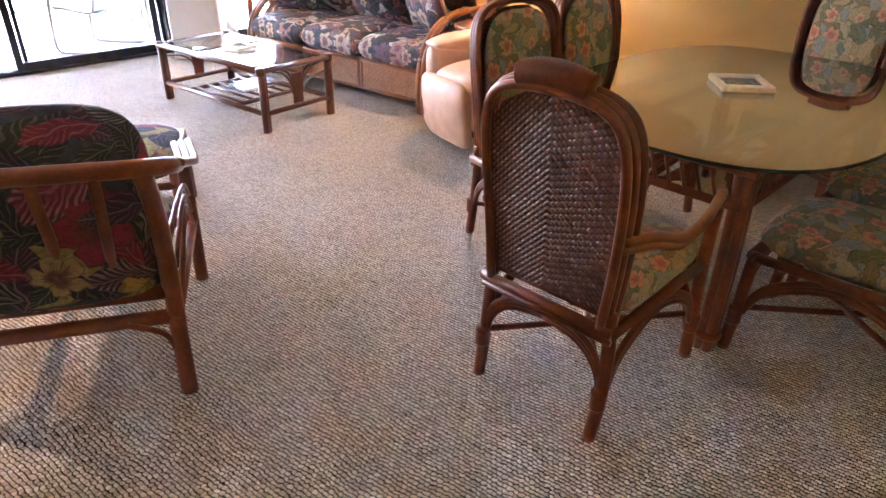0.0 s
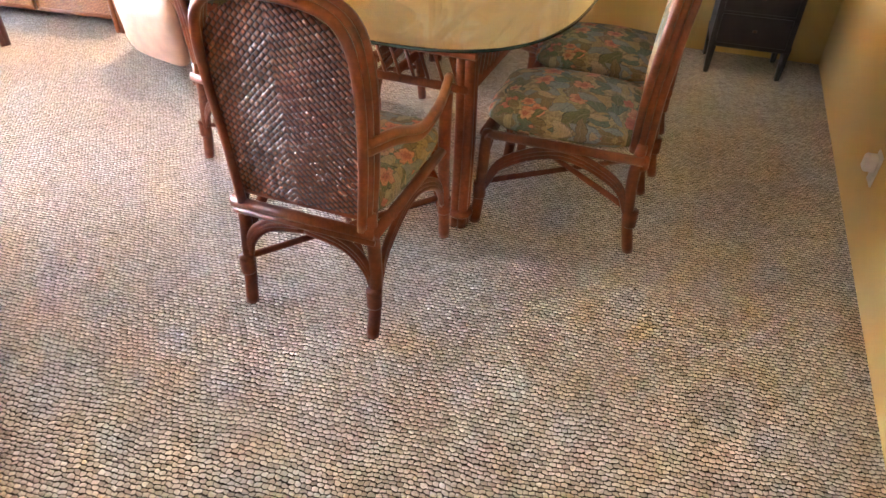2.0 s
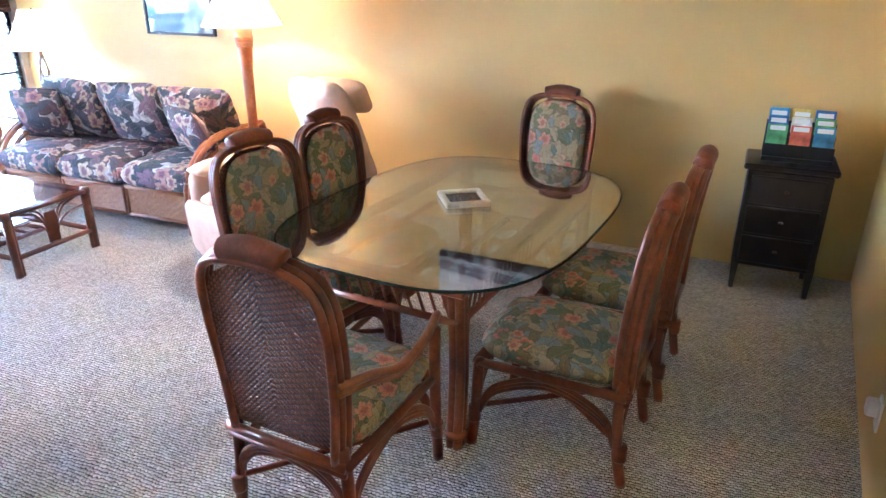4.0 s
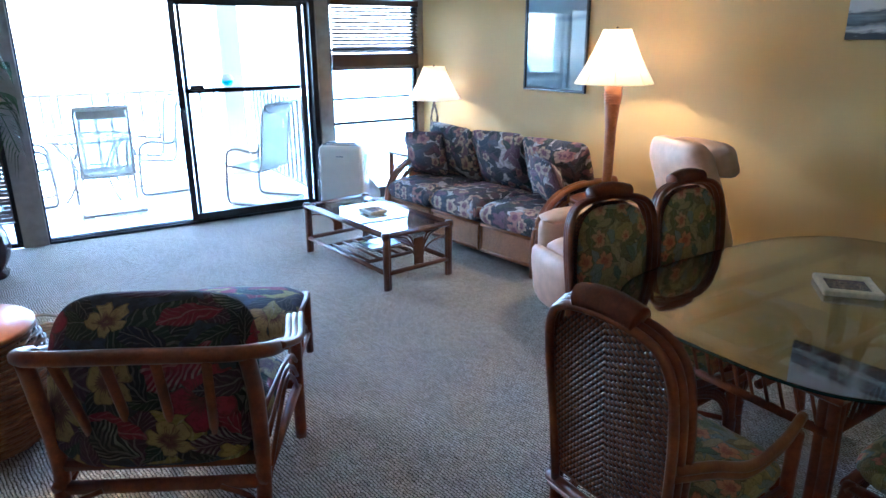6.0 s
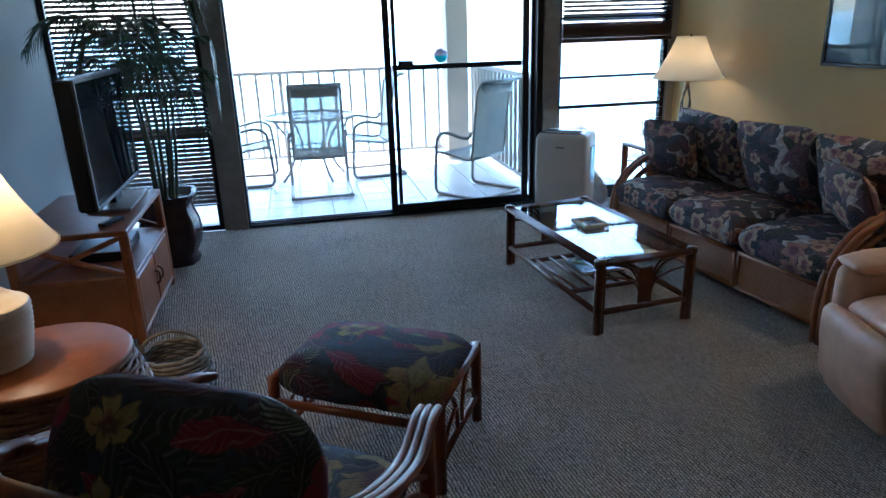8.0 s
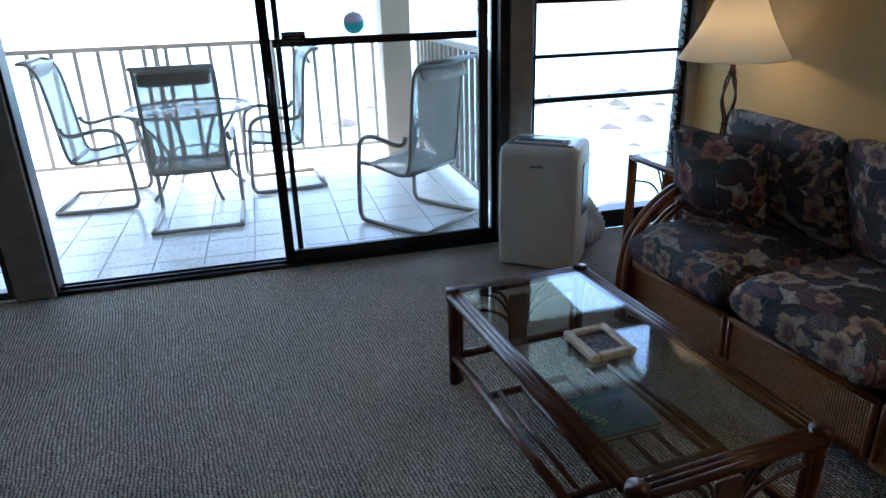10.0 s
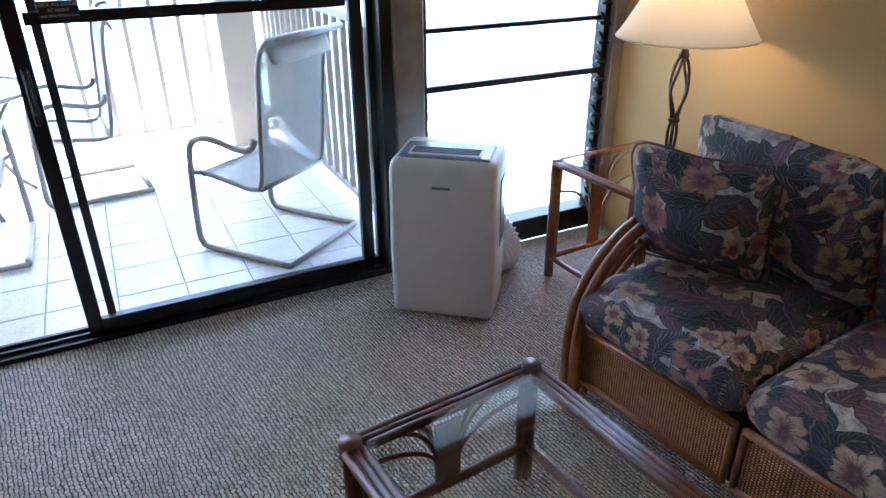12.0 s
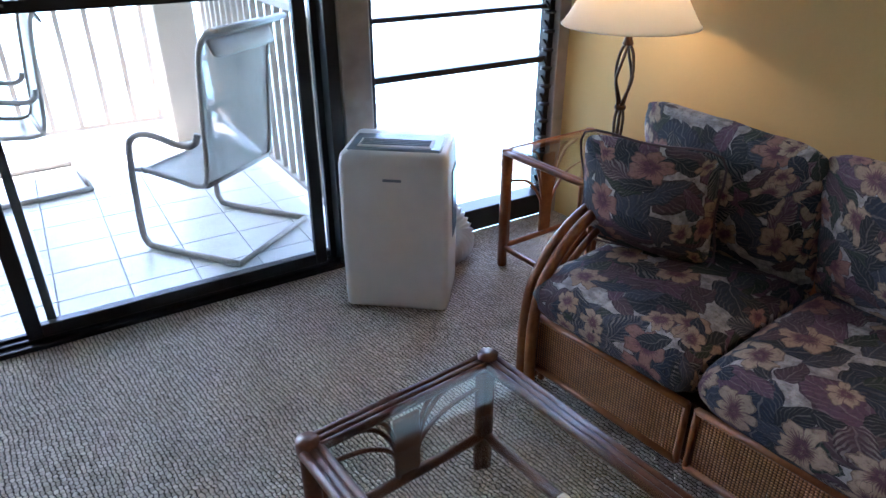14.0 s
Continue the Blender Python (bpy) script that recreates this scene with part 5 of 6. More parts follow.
def palm():
    t = thing("potted_palm", pose(-4.36, -0.72, 0), "tall palm in a glazed purple-brown pot", "plant")
    prof = [(0.13, 0.0), (0.135, 0.02), (0.115, 0.05), (0.155, 0.13), (0.168, 0.20), (0.155, 0.30), (0.130, 0.38), (0.138, 0.43), (0.165, 0.465), (0.165, 0.475), (0.148, 0.472), (0.125, 0.43)]
    prof = [(r * 1.32, z * 1.10) for r, z in prof]
    pot = Geo().lathe(prof, (0, 0, 0), 40, 0.35).part("pot", M_POT, t)
    Geo().lathe([(0.0, 0.47), (0.165, 0.47)], (0, 0, 0), 24).part("soil", M_SOIL, pot)
    rng = random.Random(11)
    for k in range(7):
        a = 2 * math.pi * k / 7 + 0.4
        top = Vector((0.15 * math.cos(a), 0.15 * math.sin(a), 1.32 + 0.10 * k))
        base = Vector((0.06 * math.cos(a), 0.06 * math.sin(a), 0.42))
        pts = curve([base, base.lerp(top, 0.4) + Vector((0.02, 0, 0)), top], 6)
        st = Geo().tube(pts, [0.014 - 0.006 * i / (len(pts) - 1) for i in range(len(pts))], 8).part("stem", M_STEM, t)
        for j in range(4):
            b = a + 2 * math.pi * j / 4 + rng.uniform(-0.4, 0.4)
            reach = rng.uniform(0.32, 0.50)
            dr = Vector((math.cos(b), math.sin(b), 0))
            start = pts[-1 - min(j, 3)]
            lift = rng.uniform(0.10, 0.26)
            rachis = curve([start, start + dr * reach * 0.4 + Vector((0, 0, lift)), start + dr * reach * 0.8 + Vector((0, 0, lift * 0.9)), start + dr * reach * 1.15 + Vector((0, 0, lift * 0.1 - 0.08))], 10)
            g = Geo().tube(rachis, 0.004, 5)
            side = Vector((-dr.y, dr.x, 0))
            n = len(rachis)
            for i in range(3, n):
                p = rachis[i]
                ln = 0.27 * math.sin(math.pi * (0.18 + 0.75 * i / n)) * rng.uniform(0.85, 1.1)
                fw = (rachis[i] - rachis[i - 1]).normalized()
                for s in (-1, 1):
                    d = (side * s * 0.75 + fw * 0.65 + Vector((0, 0, -0.25))).normalized()
                    tip = p + d * ln + Vector((0, 0, -0.10 * rng.random() - 0.03))
                    mid = p + d * ln * 0.5
                    w = fw * 0.0075
                    up = Vector((0, 0, 0.0025))
                    g.add([p, mid - w, mid + w, tip, mid + up], [(0, 1, 4), (0, 4, 2), (1, 3, 4), (4, 3, 2)])
            for vi, v in enumerate(g.v):
                x, y, z = v
                y = min(y, 0.66)
                x = min(max(x, -0.78), 0.44)
                z = min(z, 1.98)
                g.v[vi] = (x, y, z)
            g.part("frond", M_LEAF, t)


palm()


def air_conditioner():
    t = thing("portable_air_conditioner", pose(-1.15, -0.37, 0, 0, 0, 141), "white portable air conditioner on the carpet by the window", "air conditioner")
    w, d, h = 0.45, 0.33, 0.715
    g = Geo()
    out = arc(w / 2 - 0.03, d / 2 - 0.03, 0.03, 0, 90, 5) + arc(-w / 2 + 0.03, d / 2 - 0.03, 0.03, 90, 180, 5) + arc(-w / 2 + 0.03, -d / 2 + 0.03, 0.03, 180, 270, 5) + arc(w / 2 - 0.03, -d / 2 + 0.03, 0.03, 270, 360, 5)
    rows = []
    for z, k, dy in ((0.015, 0.97, 0), (0.025, 0.985, 0), (0.30, 1.0, 0), (0.66, 0.985, -0.0), (0.695, 0.96, -0.01), (0.71, 0.90, -0.02), (0.715, 0.80, -0.02)):
        rows.append([(x * k, y * k + dy, z) for x, y in out])
    n = len(out)
    vs = [q for r in rows for q in r]
    fs = [(i * n + j, i * n + (j + 1) % n, (i + 1) * n + (j + 1) % n, (i + 1) * n + j) for i in range(len(rows) - 1) for j in range(n)]
    fs += [tuple(range(n - 1, -1, -1)), tuple((len(rows) - 1) * n + j for j in range(n))]
    g.add(vs, fs)
    g.part("body", M_WHITEPL, t)
    Geo().box((0, 0.02, 0.708), (0.38, 0.20, 0.026), 0.008).part("control_panel", M_GREYPL, t, "blue-grey glossy top panel")
    lou = Geo().box((0, 0.05, 0.722), (0.30, 0.10, 0.006), 0.002).part("air_flap", M_WHITEPL, t)
    for k in range(4):
        Geo().box((0, 0.02 + 0.02 * k, 0.727), (0.28, 0.004, 0.006), 0.001).part("louvre", M_GREYPL, lou)
    Geo().box((0, d / 2 + 0.0005, 0.605), (0.075, 0.002, 0.011), 0.0005).part("badge", M_GREYPL, t, "small dark maker's badge")
    for s in (-1, 1):
        Geo().box((s * (w / 2 - 0.001), -0.05, 0.45), (0.008, 0.14, 0.30), 0.003).part("side_grille", M_GREYPL, t)
        for q in (-1, 1):
            Geo().lathe([(0.0, 0.0), (0.02, 0.003), (0.022, 0.012), (0.0, 0.016)], (s * 0.17, q * 0.11, 0), 12).part("caster", M_BLACKPL, t)
    h_ = thing("exhaust_hose", pose(0, 0, 0), "white ribbed exhaust hose curling behind the air conditioner", "hose")
    line = curve([(-0.99, -0.17, 0.36), (-0.86, -0.12, 0.30), (-0.77, -0.14, 0.20), (-0.74, -0.20, 0.11), (-0.80, -0.25, 0.085), (-0.89, -0.24, 0.085)], 14)
    Geo().tube(line, [0.072 + 0.009 * math.sin(i * 2.2) for i in range(len(line))], 16).part("ribbed_tube", M_HOSE, h_)


air_conditioner()


def framed_picture():
    y0, y1, z0, z1 = -1.69, -2.445, 1.28, 2.26
    yc, zc = (y0 + y1) / 2, (z0 + z1) / 2
    t = thing("framed_picture", pose(east_x(yc) - 0.012, yc, zc, 0, 0, SKEW), "tall seascape print in a thin black frame under glass", "picture")
    w, h = y0 - y1, z1 - z0
    for s in (-1, 1):
        Geo().box((-0.004, s * (w / 2 - 0.012), 0), (0.03, 0.024, h), 0.004).part("frame_side", M_BLACKPL, t)
        Geo().box((-0.004, 0, s * (h / 2 - 0.012)), (0.03, w - 0.048, 0.024), 0.004).part("frame_side", M_BLACKPL, t)
    Geo().box((0.002, 0, 0), (0.006, w - 0.05, h - 0.05), 0.001).part("print", seascape(), t)
    Geo().box((-0.008, 0, 0), (0.003, w - 0.05, h - 0.05), 0.0005).part("glazing", M_PANE, t)


def seascape():
    m, t, b = mat_new("pale_seascape_print")
    s = nd(t, "SeparateXYZ", i0=coords(t))
    n = nd(t, "TexNoise", Vector=coords(t, (1, 6, 1)), Scale=3.0, Detail=5.0)
    f = math_(t, "ADD", s.outputs[2], math_(t, "MULTIPLY", n.outputs[0], 0.06))
    col = ramp(t, nd(t, "MapRange", i0=f, i1=-0.5, i2=0.5).outputs[0], [(0.0, (0.10, 0.17, 0.22)), (0.30, (0.26, 0.38, 0.44)), (0.36, (0.40, 0.48, 0.52)), (0.62, (0.36, 0.46, 0.52)), (0.66, (0.18, 0.25, 0.32)), (0.70, (0.42, 0.50, 0.55)), (1.0, (0.48, 0.55, 0.60))])
    t.links.new(col, b.inputs["Base Color"])
    b.inputs["Roughness"].default_value = 0.5
    return m


def beach_canvas():
    y0, y1, z0, z1 = -4.468, -5.57, 1.715, 2.29
    yc, zc = (y0 + y1) / 2, (z0 + z1) / 2
    t = thing("beach_canvas", pose(east_x(yc) - 0.026, yc, zc, 0, 0, SKEW), "wide black and white beach photograph on canvas", "picture")
    m, tr, b = mat_new("black_white_beach_print")
    s = nd(tr, "SeparateXYZ", i0=coords(tr))
    n = nd(tr, "TexNoise", Vector=coords(tr, (1, 2.2, 14)), Scale=2.4, Detail=6.0, Roughness=0.6)
    f = math_(tr, "ADD", s.outputs[2], math_(tr, "MULTIPLY", math_(tr, "SUBTRACT", n.outputs[0], 0.5), 0.10))
    f = math_(tr, "ADD", f, math_(tr, "MULTIPLY", s.outputs[1], 0.05))
    col = ramp(tr, nd(tr, "MapRange", i0=f, i1=-0.29, i2=0.29).outputs[0], [(0.0, (0.025, 0.028, 0.035)), (0.10, (0.05, 0.055, 0.065)), (0.13, (0.55, 0.56, 0.56)), (0.17, (0.30, 0.33, 0.36)), (0.20, (0.06, 0.08, 0.10)), (0.27, (0.20, 0.25, 0.28)), (0.31, (0.08, 0.10, 0.12)), (0.33, (0.55, 0.56, 0.55)), (0.6, (0.62, 0.62, 0.60)), (0.8, (0.35, 0.36, 0.36)), (1.0, (0.6, 0.6, 0.6))])
    glow = ramp(tr, math_(tr, "ABSOLUTE", math_(tr, "SUBTRACT", s.outputs[1], 0.13)), [(0.0, (0.75, 0.75, 0.74)), (0.07, (0.0, 0.0, 0.0))])
    col = mixc(tr, 0.6, col, glow, "SCREEN")
    tr.links.new(col, b.inputs["Base Color"])
    b.inputs["Roughness"].default_value = 0.6
    Geo().box((0, 0, 0), (0.04, y0 - y1, z1 - z0), 0.004).part("canvas", m, t)
    Geo().box((0.022, 0, 0), (0.006, y0 - y1 - 0.06, z1 - z0 - 0.06), 0.001).part("stretcher", M_WOODTOP, t)


framed_picture()
beach_canvas()

# ---- dining corner ----


def superellipse(a, b, p, n=72):
    out = []
    for k in range(n):
        t = 2 * math.pi * k / n
        c, s = math.cos(t), math.sin(t)
        out.append((a * math.copysign(abs(c) ** (2 / p), c), b * math.copysign(abs(s) ** (2 / p), s)))
    return out


def dining_table():
    t = thing("dining_table", pose(-1.22, -5.44, 0), "rattan dining table with a thick rounded glass top", "dining table")
    out = superellipse(0.915, 0.665, 3.2)
    o = Geo().slab([(x * 0.997, y * 0.997) for x, y in out], 0.716, 0.728).part("glass_top", M_PLATE, t)
    o.visible_shadow = False
    g = Geo().tube([(x, y, 0.722) for x, y in out], 0.0058, 6, True)
    g.part("glass_edge", M_EDGE, o, "dark green polished glass edge")
    ax, ay = 0.80, 0.385
    for s in (-1, 1):
        for q in (-1, 1):
            g = Geo()
            for k in range(3):
                dx, dy = ((0, 0), (0.03, 0), (0, 0.03))[k]
                g.tube(curve([(s * (ax - dx), q * (ay - dy), 0), (s * (ax - dx - 0.02), q * (ay - dy), 0.35), (s * (ax - dx - 0.005), q * (ay - dy), 0.70)]), 0.020, 8)
            leg = g.part("leg", M_RATTAN, t)
            Geo().lathe([(0.045, 0), (0.05, 0.012), (0.045, 0.024)], (s * (ax - 0.012), q * (ay - 0.012), 0.05), 12).part("wrap", M_RATTAN, leg)
            Geo().tube(curve([(s * (ax - 0.03), q * (ay - 0.02), 0.50), (s * (ax - 0.10), q * (ay - 0.06), 0.62), (s * (ax - 0.22), q * (ay - 0.04), 0.66)], 6), 0.012, 6).part("brace", M_RATTAN, t)
            Geo().tube(curve([(s * ax * 0.92, q * ay * 0.9, 0.16), (s * 0.40, q * 0.22, 0.32), (s * 0.18, q * 0.08, 0.50)], 6), 0.016, 8).part("strut", M_RATTAN, t)
        Geo().tube([(-ax, s * ay, 0.565), (ax, s * ay, 0.565)], 0.016, 8).part("long_rail", M_RATTAN, t)
        Geo().tube([(s * ax, -ay, 0.565), (s * ax, ay, 0.565)], 0.016, 8).part("short_rail", M_RATTAN, t)
        Geo().box((0, s * ay, 0.698), (2 * ax - 0.08, 0.075, 0.03), 0.008).part("long_rail", M_RATTAN, t)
        Geo().box((s * ax, 0, 0.698), (0.075, 2 * ay + 0.075, 0.03), 0.008).part("short_rail", M_RATTAN, t)
        n = 34
        for k in range(1, n if s < 0 else 1):
            x = -ax + 2 * ax * k / n
            Geo().tube([(x - 0.02, s * ay, 0.57), (x + 0.02, s * ay, 0.685)], 0.0065, 6).part("apron_spindle", M_RATTAN, t)
        for k in range(1, 14 if s < 0 else 1):
            y = -ay + 2 * ay * k / 14
            Geo().tube([(s * ax, y - 0.02, 0.57), (s * ax, y + 0.02, 0.685)], 0.0065, 6).part("apron_spindle", M_RATTAN, t)
    Geo().tube([(-0.55, 0, 0.48), (0.55, 0, 0.48)], 0.018, 8).part("centre_rail", M_RATTAN, t)


dining_table()
trivet(pose(-1.165, -5.41, 0.729, 0, 0, 40), 0.222, 0.222, "square carved cream trivet with dark tile on the glass table")


def dining_chair(m, arms, label):
    t = thing("dining_armchair" if arms else "dining_chair", m, label, "chair", "chairs round the dining table")
    # back frame: three canes bent into a tall arch
    half = [(0.205, -0.265, 0.40), (0.222, -0.270, 0.61), (0.232, -0.290, 0.82), (0.215, -0.308, 0.96), (0.150, -0.318, 1.025), (0.0, -0.323, 1.045)]
    path = half + [(-x, y, z) for x, y, z in half[-2::-1]]
    for k in range(3):
        off = (k - 1) * 0.024
        Geo().tube(curve([(x * (1 + 0.03 * (k - 1)), y + off, z + 0.006 * (k - 1)) for x, y, z in path], 6), 0.0145, 8).part("back_cane", M_RATTAN, t)
    for z, y in ((0.425, -0.268), (0.445, -0.268)):
        Geo().tube([(-0.21, y, z), (0.21, y, z)], 0.011, 8).part("back_rail", M_RATTAN, t)
    # crest: wrapped roll on top of the arch
    g = Geo()
    cp = curve([(-0.105, -0.323, 1.052), (-0.05, -0.327, 1.066), (0, -0.328, 1.070), (0.05, -0.327, 1.066), (0.105, -0.323, 1.052)], 10)
    g.tube(cp, [0.037 + 0.004 * (i % 2) for i in range(len(cp))], 14)
    g.part("crest", M_RATTAN, t)
    # woven back and padded front
    vs, fs = [], []
    nx, nz = 8, 12
    for j in range(nz + 1):
        v = j / nz
        z = 0.44 + 0.578 * v
        yb = -0.283 - 0.043 * v ** 1.2
        hw = 0.205 + 0.012 * math.sin(v * math.pi)
        if v > 0.72:
            hw *= math.sqrt(max(0.0, 1 - ((v - 0.72) / 0.30) ** 2.4))
        for i in range(nx + 1):
            u = 2 * i / nx - 1
            vs.append((u * hw, yb - 0.010 * (1 - u * u), z))
    for j in range(nz):
        for i in range(nx):
            a = j * (nx + 1) + i
            fs.append((a, a + 1, a + nx + 2, a + nx + 1))
    n = len(vs)
    vs2 = vs + [(x, y + 0.008, z) for x, y, z in vs]
    fs2 = fs + [tuple(n + q for q in f[::-1]) for f in fs]
    Geo().add(vs2, fs2).part("woven_back", M_BACKWEAVE, t, "herringbone cane back panel")
    Geo().cushion(pose(0, -0.270, 0.755, 95, 0, 0), 0.385, 0.52, 0.075, 14, 6, 0.35, 0.003, 2, 3.2).part("back_pad", M_DINECLOTH, t)
    # seat
    w, d = 0.235, 0.285
    for s in (-1, 1):
        Geo().tube([(s * w, -d, 0.385), (s * w, d, 0.385)], 0.018, 8).part("seat_rail", M_RATTAN, t)
        Geo().tube([(-w, s * d, 0.385), (w, s * d, 0.385)], 0.018, 8).part("seat_rail", M_RATTAN, t)
        Geo().tube([(-w, s * d, 0.355), (w, s * d, 0.355)], 0.010, 6).part("lower_cane", M_RATTAN, t)
    Geo().cushion(pose(0, 0.015, 0.445), 0.48, 0.57, 0.16, 16, 6, 0.3, 0.006, 4, 6).part("seat_cushion", M_DINECLOTH, t)
    # legs with arched braces
    for s in (-1, 1):
        g = Geo()
        g.tube(curve([(s * 0.222, -0.300, 0), (s * 0.226, -0.275, 0.14), (s * 0.222, -0.262, 0.30), (s * 0.213, -0.268, 0.44)]), [0.021] * 19, 10)
        leg = g.part("rear_leg", M_RATTAN, t)
        g = Geo()
        top = 0.60 if arms else 0.385
        g.tube(curve([(s * 0.238, 0.300, 0), (s * 0.240, 0.285, 0.16), (s * 0.238, 0.275, 0.37), (s * 0.245, 0.262, top)]), [0.022] * 19, 10)
        fl = g.part("front_leg", M_RATTAN, t)
        for y in (-0.275, 0.285):
            g = Geo()
            for k in range(3):
                z = 0.015 * k
                g.tube(curve([(s * 0.222, y, 0.13 + 1.6 * z), (s * 0.197, y, 0.235 + 1.3 * z), (s * 0.125, y, 0.305 + z), (0.0, y, 0.332 + z)], 5), 0.0105, 6)
            g.part("arch_brace", M_RATTAN, t)
        g = Geo()
        for k in range(3):
            z = 0.015 * k
            g.tube(curve([(s * 0.232, -0.27, 0.15 + z), (s * 0.232, -0.20, 0.27 + z), (s * 0.235, 0.0, 0.345 + z), (s * 0.237, 0.20, 0.27 + z), (s * 0.238, 0.275, 0.15 + z)], 5), 0.0105, 6)
        g.part("side_arch", M_RATTAN, t)
        for lg, y in ((leg, -0.285), (fl, 0.288)):
            rings = [(0.0235 + 0.0025 * (i % 2), -0.035 + 0.0085 * i) for i in range(9)]
            Geo().lathe(rings, (s * 0.226 if y < 0 else s * 0.24, y, 0.15), 12).part("wrap", M_RATTAN, lg)
        if arms:
            g = Geo()
            bundle(g, [(s * 0.228, -0.290, 0.665), (s * 0.262, -0.18, 0.655), (s * 0.272, -0.02, 0.600), (s * 0.268, 0.14, 0.615), (s * 0.245, 0.275, 0.640)], 0.0155, 2, 0.85, (0.3, 0, 1), 8)
            g.part("arm", M_RATTAN_L, t)
    for s in (-1, 1):
        Geo().tube([(-0.225, s * -0.285, 0.175), (0.235, s * 0.285, 0.175 + 0.012 * s)], 0.0115, 8).part("stretcher", M_RATTAN, t)
    return t


seat = dining_chair(pose(-1.71, -6.15, 0, 0, 0, 2), False, "rattan dining chair with coral and green floral seat")
for x, y, r in ((-1.09, -6.16, 2), (-1.79, -4.92, 171), (-1.19, -4.90, 177), (-0.12, -5.42, 90)):
    copy_thing(seat, pose(x, y, 0, 0, 0, r))
dining_chair(pose(-2.411, -5.552, 0, 0, 0, -89), True, "rattan dining armchair with woven herringbone back, pulled out")


def cabinet():
    t = thing("dark_cabinet", pose(0.275, -6.79, 0, 0, 0, SKEW), "small black-stained wooden cabinet on tapered legs", "cabinet")
    hx, hy, h = 0.175, 0.22, 0.78
    for s in (-1, 1):
        for q in (-1, 1):
            Geo().tube([(s * (hx - 0.02), q * (hy - 0.02), 0), (s * (hx - 0.02), q * (hy - 0.02), 0.2)], [0.017, 0.028], 4).part("leg", M_DARKWOOD, t)
    Geo().box((0, 0, 0.45), (2 * hx, 2 * hy, 0.58), 0.008).part("body", M_DARKWOOD, t)
    Geo().box((-0.005, 0, h - 0.018), (2 * hx + 0.04, 2 * hy + 0.04, 0.034), 0.008).part("top", M_DARKWOOD, t)
    for k in range(3):
        d = Geo().box((-hx - 0.004, 0, 0.27 + 0.18 * k), (0.02, 2 * hy - 0.06, 0.165), 0.006).part("drawer", M_DARKWOOD, t)
        Geo().lathe([(0.0, 0), (0.012, 0.002), (0.012, 0.012), (0.0, 0.016)], (-hx - 0.03, 0, 0.27 + 0.18 * k), 10).part("knob", M_IRON, d)
    r = thing("brochure_rack", pose(0.265, -6.81, 0.78, 0, 0, SKEW), "black brochure rack filled with colourful leaflets", "brochure rack")
    Geo().box((0.03, 0, 0.012), (0.22, 0.36, 0.024), 0.003).part("tray", M_BLACKPL, r)
    for k in range(3):
        Geo().box((-0.05 + 0.07 * k, 0, 0.05 + 0.03 * k), (0.004, 0.36, 0.09 + 0.05 * k), 0.001).part("divider", M_BLACKPL, r)
    cols = [(0.05, 0.25, 0.5), (0.6, 0.12, 0.06), (0.1, 0.35, 0.12), (0.7, 0.68, 0.62), (0.03, 0.12, 0.35), (0.55, 0.40, 0.08)]
    for k in range(3):
        for j in range(3):
            c = cols[(k * 2 + j) % 6]
            b = thing("leaflet", pose(0.265, -6.81, 0.78, 0, 0, SKEW) @ pose(-0.038 + 0.07 * k, -0.12 + 0.12 * j, 0.03, 0, 14, 0), "colourful printed tourist leaflet standing in the rack", "leaflet", "leaflets")
            Geo().box((0, 0, 0.09 + 0.02 * k), (0.006, 0.105, 0.16 + 0.03 * k), 0.001).part("cover", simple("leaflet_print", c, 0.3, var=0.5, scale=14), b)
            Geo().box((-0.0035, 0, 0.15 + 0.03 * k), (0.001, 0.08, 0.025), 0.0002).part("title_bar", M_PAPER, b)


cabinet()

o = thing("wall_outlet", pose(-1.44, YS + 0.001, 0.29, 0, 0, 0), "white outlet plate with a plugged-in adapter", "outlet")
Geo().box((0, 0.004, 0), (0.078, 0.008, 0.125), 0.003).part("plate", M_WHITEPL, o)
Geo().box((0, 0.028, 0.02), (0.055, 0.045, 0.06), 0.008).part("adapter", M_WHITEPL, o)

# ---- balcony things ----


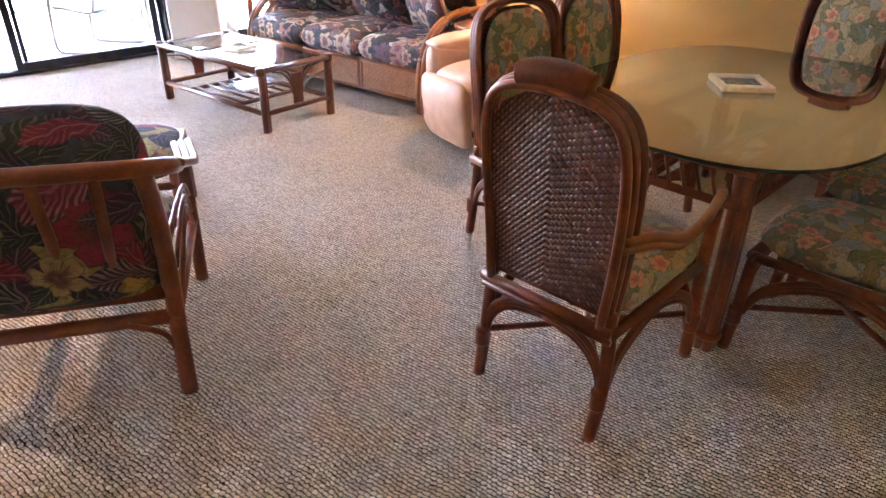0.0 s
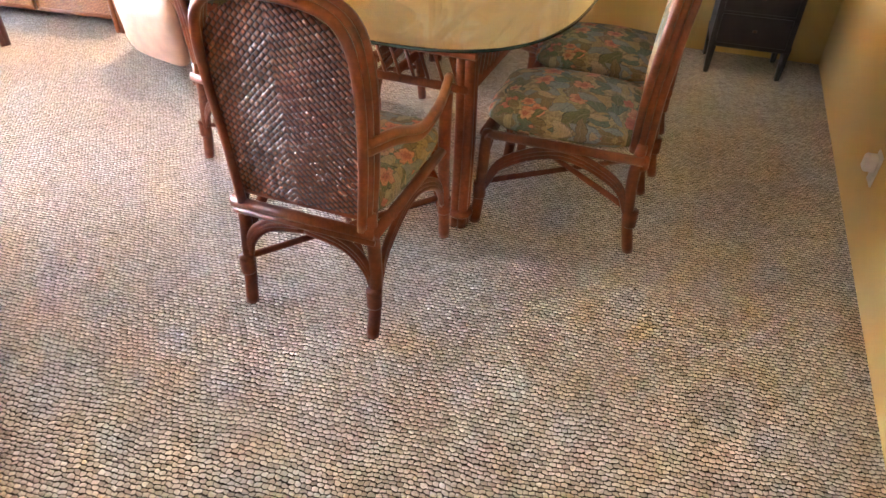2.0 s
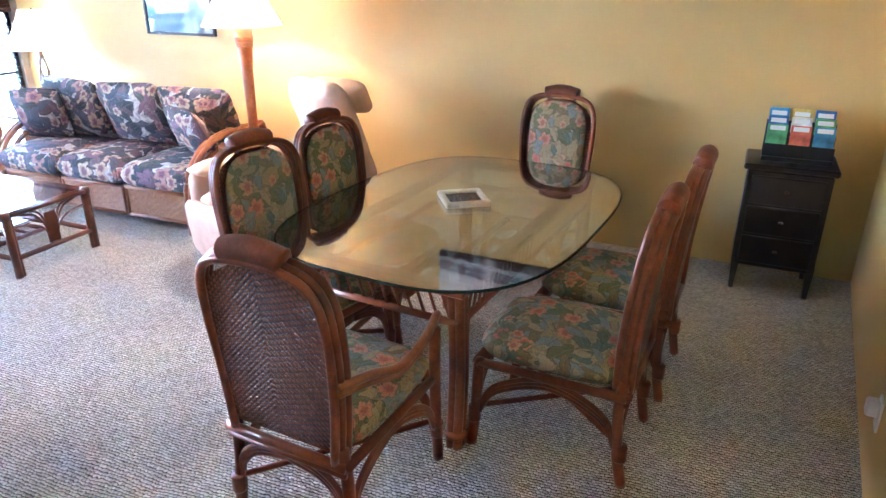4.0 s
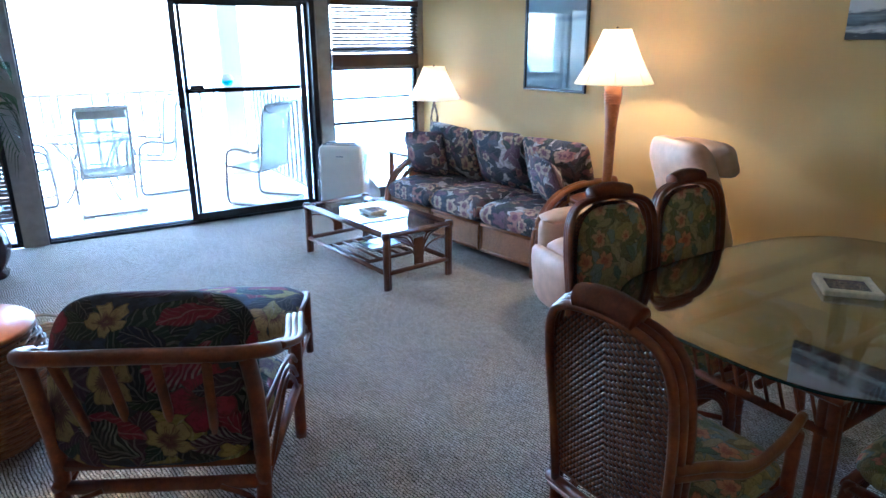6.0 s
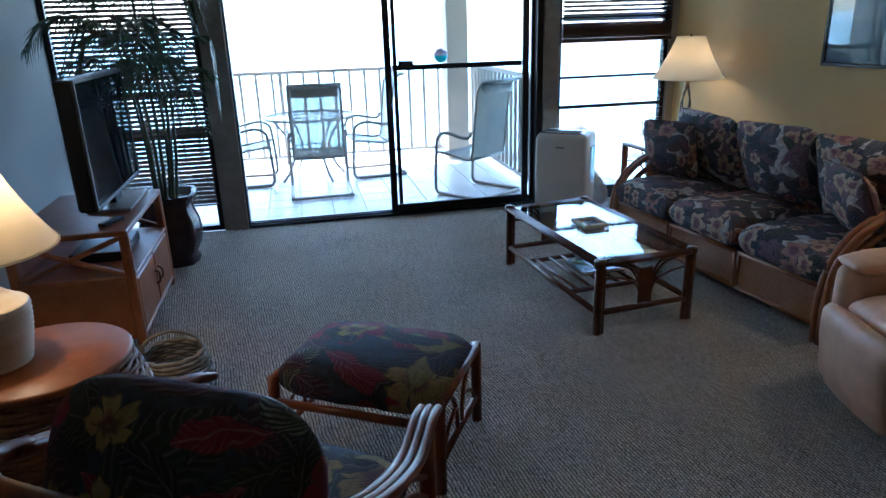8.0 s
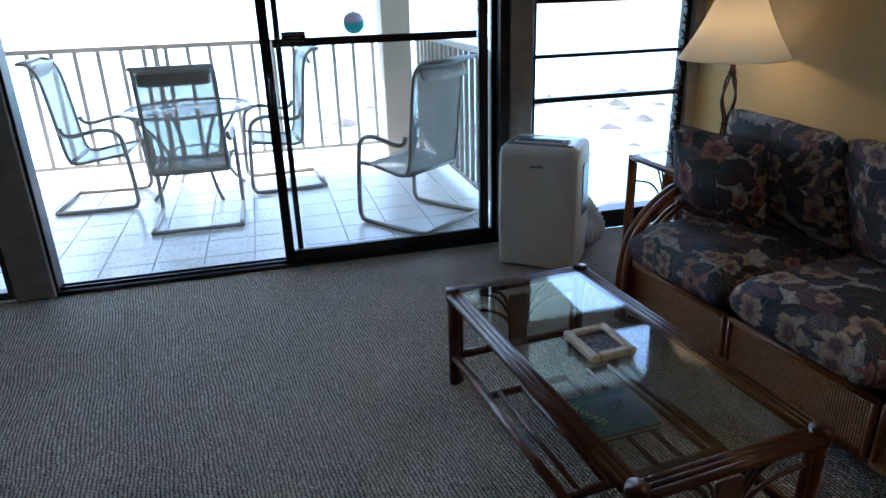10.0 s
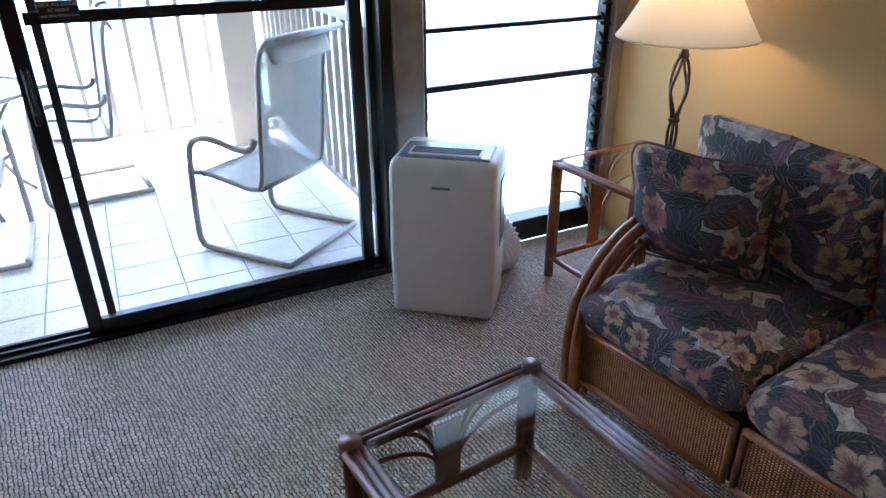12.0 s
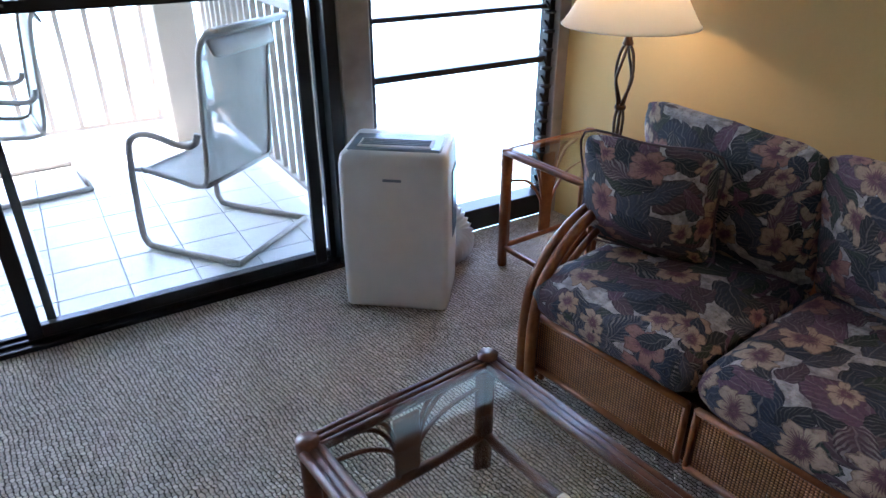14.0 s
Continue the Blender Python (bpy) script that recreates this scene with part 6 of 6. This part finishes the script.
def sling_chair(m, label):
    t = thing("patio_chair", m, label, "patio chair", "balcony chairs")
    r = 0.017
    for s in (-1, 1):
        g = Geo().tube(curve([(s * 0.30, -0.30, 0.017), (s * 0.30, 0.20, 0.017), (s * 0.30, 0.285, 0.04), (s * 0.30, 0.30, 0.14), (s * 0.30, 0.275, 0.50), (s * 0.30, 0.24, 0.60), (s * 0.30, 0.13, 0.635), (s * 0.295, -0.06, 0.60), (s * 0.285, -0.13, 0.615), (s * 0.275, -0.15, 0.66)], 6), r, 8)
        g.part("leg_and_arm", M_CHAIRMETAL, t)
        g = Geo().tube(curve([(s * 0.255, 0.26, 0.43), (s * 0.255, 0.05, 0.40), (s * 0.255, -0.08, 0.385), (s * 0.255, -0.145, 0.44), (s * 0.255, -0.18, 0.75), (s * 0.255, -0.215, 1.02), (s * 0.25, -0.27, 1.115), (s * 0.25, -0.335, 1.13)], 6), 0.014, 8)
        g.part("seat_rail", M_CHAIRMETAL, t)
        Geo().tube([(s * 0.25, 0.25, 0.42), (s * 0.30, 0.28, 0.44)], 0.012, 8).part("bracket", M_CHAIRMETAL, t)
    for y, z, w, nm in ((-0.30, 0.017, 0.30, "floor_bar"), (0.25, 0.415, 0.25, "seat_bar"), (-0.13, 0.39, 0.25, "seat_bar"), (-0.335, 1.13, 0.25, "head_bar")):
        Geo().tube([(-w, y, z), (w, y, z)], 0.015, 8).part(nm, M_CHAIRMETAL, t)
    line = curve([(0, 0.25, 0.435), (0, 0.05, 0.395), (0, -0.08, 0.375), (0, -0.145, 0.44), (0, -0.183, 0.75), (0, -0.218, 1.02), (0, -0.27, 1.11), (0, -0.33, 1.128)], 5)
    vs, fs = [], []
    for p in line:
        for k in range(5):
            u = k / 4 * 2 - 1
            vs.append((u * 0.25, p.y, p.z - 0.012 * (1 - u * u)))
    for i in range(len(line) - 1):
        for k in range(4):
            a = i * 5 + k
            fs.append((a, a + 1, a + 6, a + 5))
    n = len(vs)
    vs += [(x, y - 0.003, z - 0.003) for x, y, z in vs]
    fs += [tuple(n + q for q in f[::-1]) for f in fs]
    Geo().add(vs, fs).part("sling", M_SLING, t, "light grey mesh sling seat")
    Geo().cushion(pose(0, -0.255, 1.065, 66, 0, 0), 0.47, 0.13, 0.03, 8, 5, 0.3, 0.0).part("head_pad", M_CHAIRMETAL, t)
    return t


pc = sling_chair(pose(-3.20, 1.265, BZ, 0, 0, 0), "taupe metal patio chair with grey mesh sling")
for x, y, r in ((-3.98, 1.99, -92), (-2.54, 2.07, 95), (-1.645, 0.735, 37)):
    copy_thing(pc, pose(x, y, BZ, 0, 0, r))

pt = thing("patio_table", pose(-3.25, 2.05, BZ), "round glass patio table on bent metal legs", "patio table")
Geo().tube([(0.50 * math.cos(a), 0.50 * math.sin(a), 0.70) for a in (2 * math.pi * k / 40 for k in range(40))], 0.014, 8, True).part("rim", M_CHAIRMETAL, pt)
o = Geo().lathe([(0.0, 0.70), (0.495, 0.70), (0.495, 0.706), (0.0, 0.706)], (0, 0, 0), 40).part("glass_top", M_PANE, pt)
o.visible_shadow = False
for k in range(4):
    a = math.pi / 2 * k + 0.5
    Geo().tube(curve([(0.46 * math.cos(a), 0.46 * math.sin(a), 0.70), (0.38 * math.cos(a), 0.38 * math.sin(a), 0.60), (0.22 * math.cos(a), 0.22 * math.sin(a), 0.35), (0.30 * math.cos(a), 0.30 * math.sin(a), 0.12), (0.40 * math.cos(a), 0.40 * math.sin(a), 0.0)], 6), 0.014, 8).part("leg", M_CHAIRMETAL, pt)
Geo().tube([(0.22 * math.cos(a), 0.22 * math.sin(a), 0.35) for a in (2 * math.pi * k / 24 for k in range(24))], 0.008, 6, True).part("ring", M_CHAIRMETAL, pt)

orn = thing("hanging_ball", pose(-2.083, 0.306, 1.35), "pink and turquoise glass ball hanging on a cord", "ornament")
Geo().lathe([(0.063 * math.sin(math.pi * k / 12), -0.063 * math.cos(math.pi * k / 12)) for k in range(6)] + [(0.063, 0.0)], (0, 0, 0), 24).part("lower_half", simple("turquoise_glass", (0.08, 0.62, 0.68), 0.1), orn)
Geo().lathe([(0.0631, 0.001)] + [(0.063 * math.sin(math.pi * k / 12), -0.063 * math.cos(math.pi * k / 12)) for k in range(7, 13)], (0, 0, 0), 24).part("upper_half", simple("lilac_glass", (0.66, 0.56, 0.74), 0.1), orn)
Geo().tube([(0, 0, 0.06), (0, 0, 1.27)], 0.002, 5).part("cord", M_CHAIRMETAL, orn)

# ---- balcony tiles ----
floor_b = bpy.data.objects["balcony_floor"]
TS = 0.305
gt = Geo().box((0, 0, 0), (TS - 0.006, TS - 0.006, 0.012), 0.002)
tme = bpy.data.meshes.new("tile")
tme.from_pydata([tuple(q) for q in gt.v], [], gt.f)
tme.materials.append(M_TILE)
for i in range(17):
    for j in range(11):
        x, y = -1.14 - TS * i, 0.27 + TS * j
        if y > 3.0 or x < -6.2:
            continue
        o = new("tile", tme)
        o.parent = floor_b
        o.matrix_basis = pose(x, y, BZ - 0.006, random.uniform(-0.1, 0.1), random.uniform(-0.1, 0.1), 0)
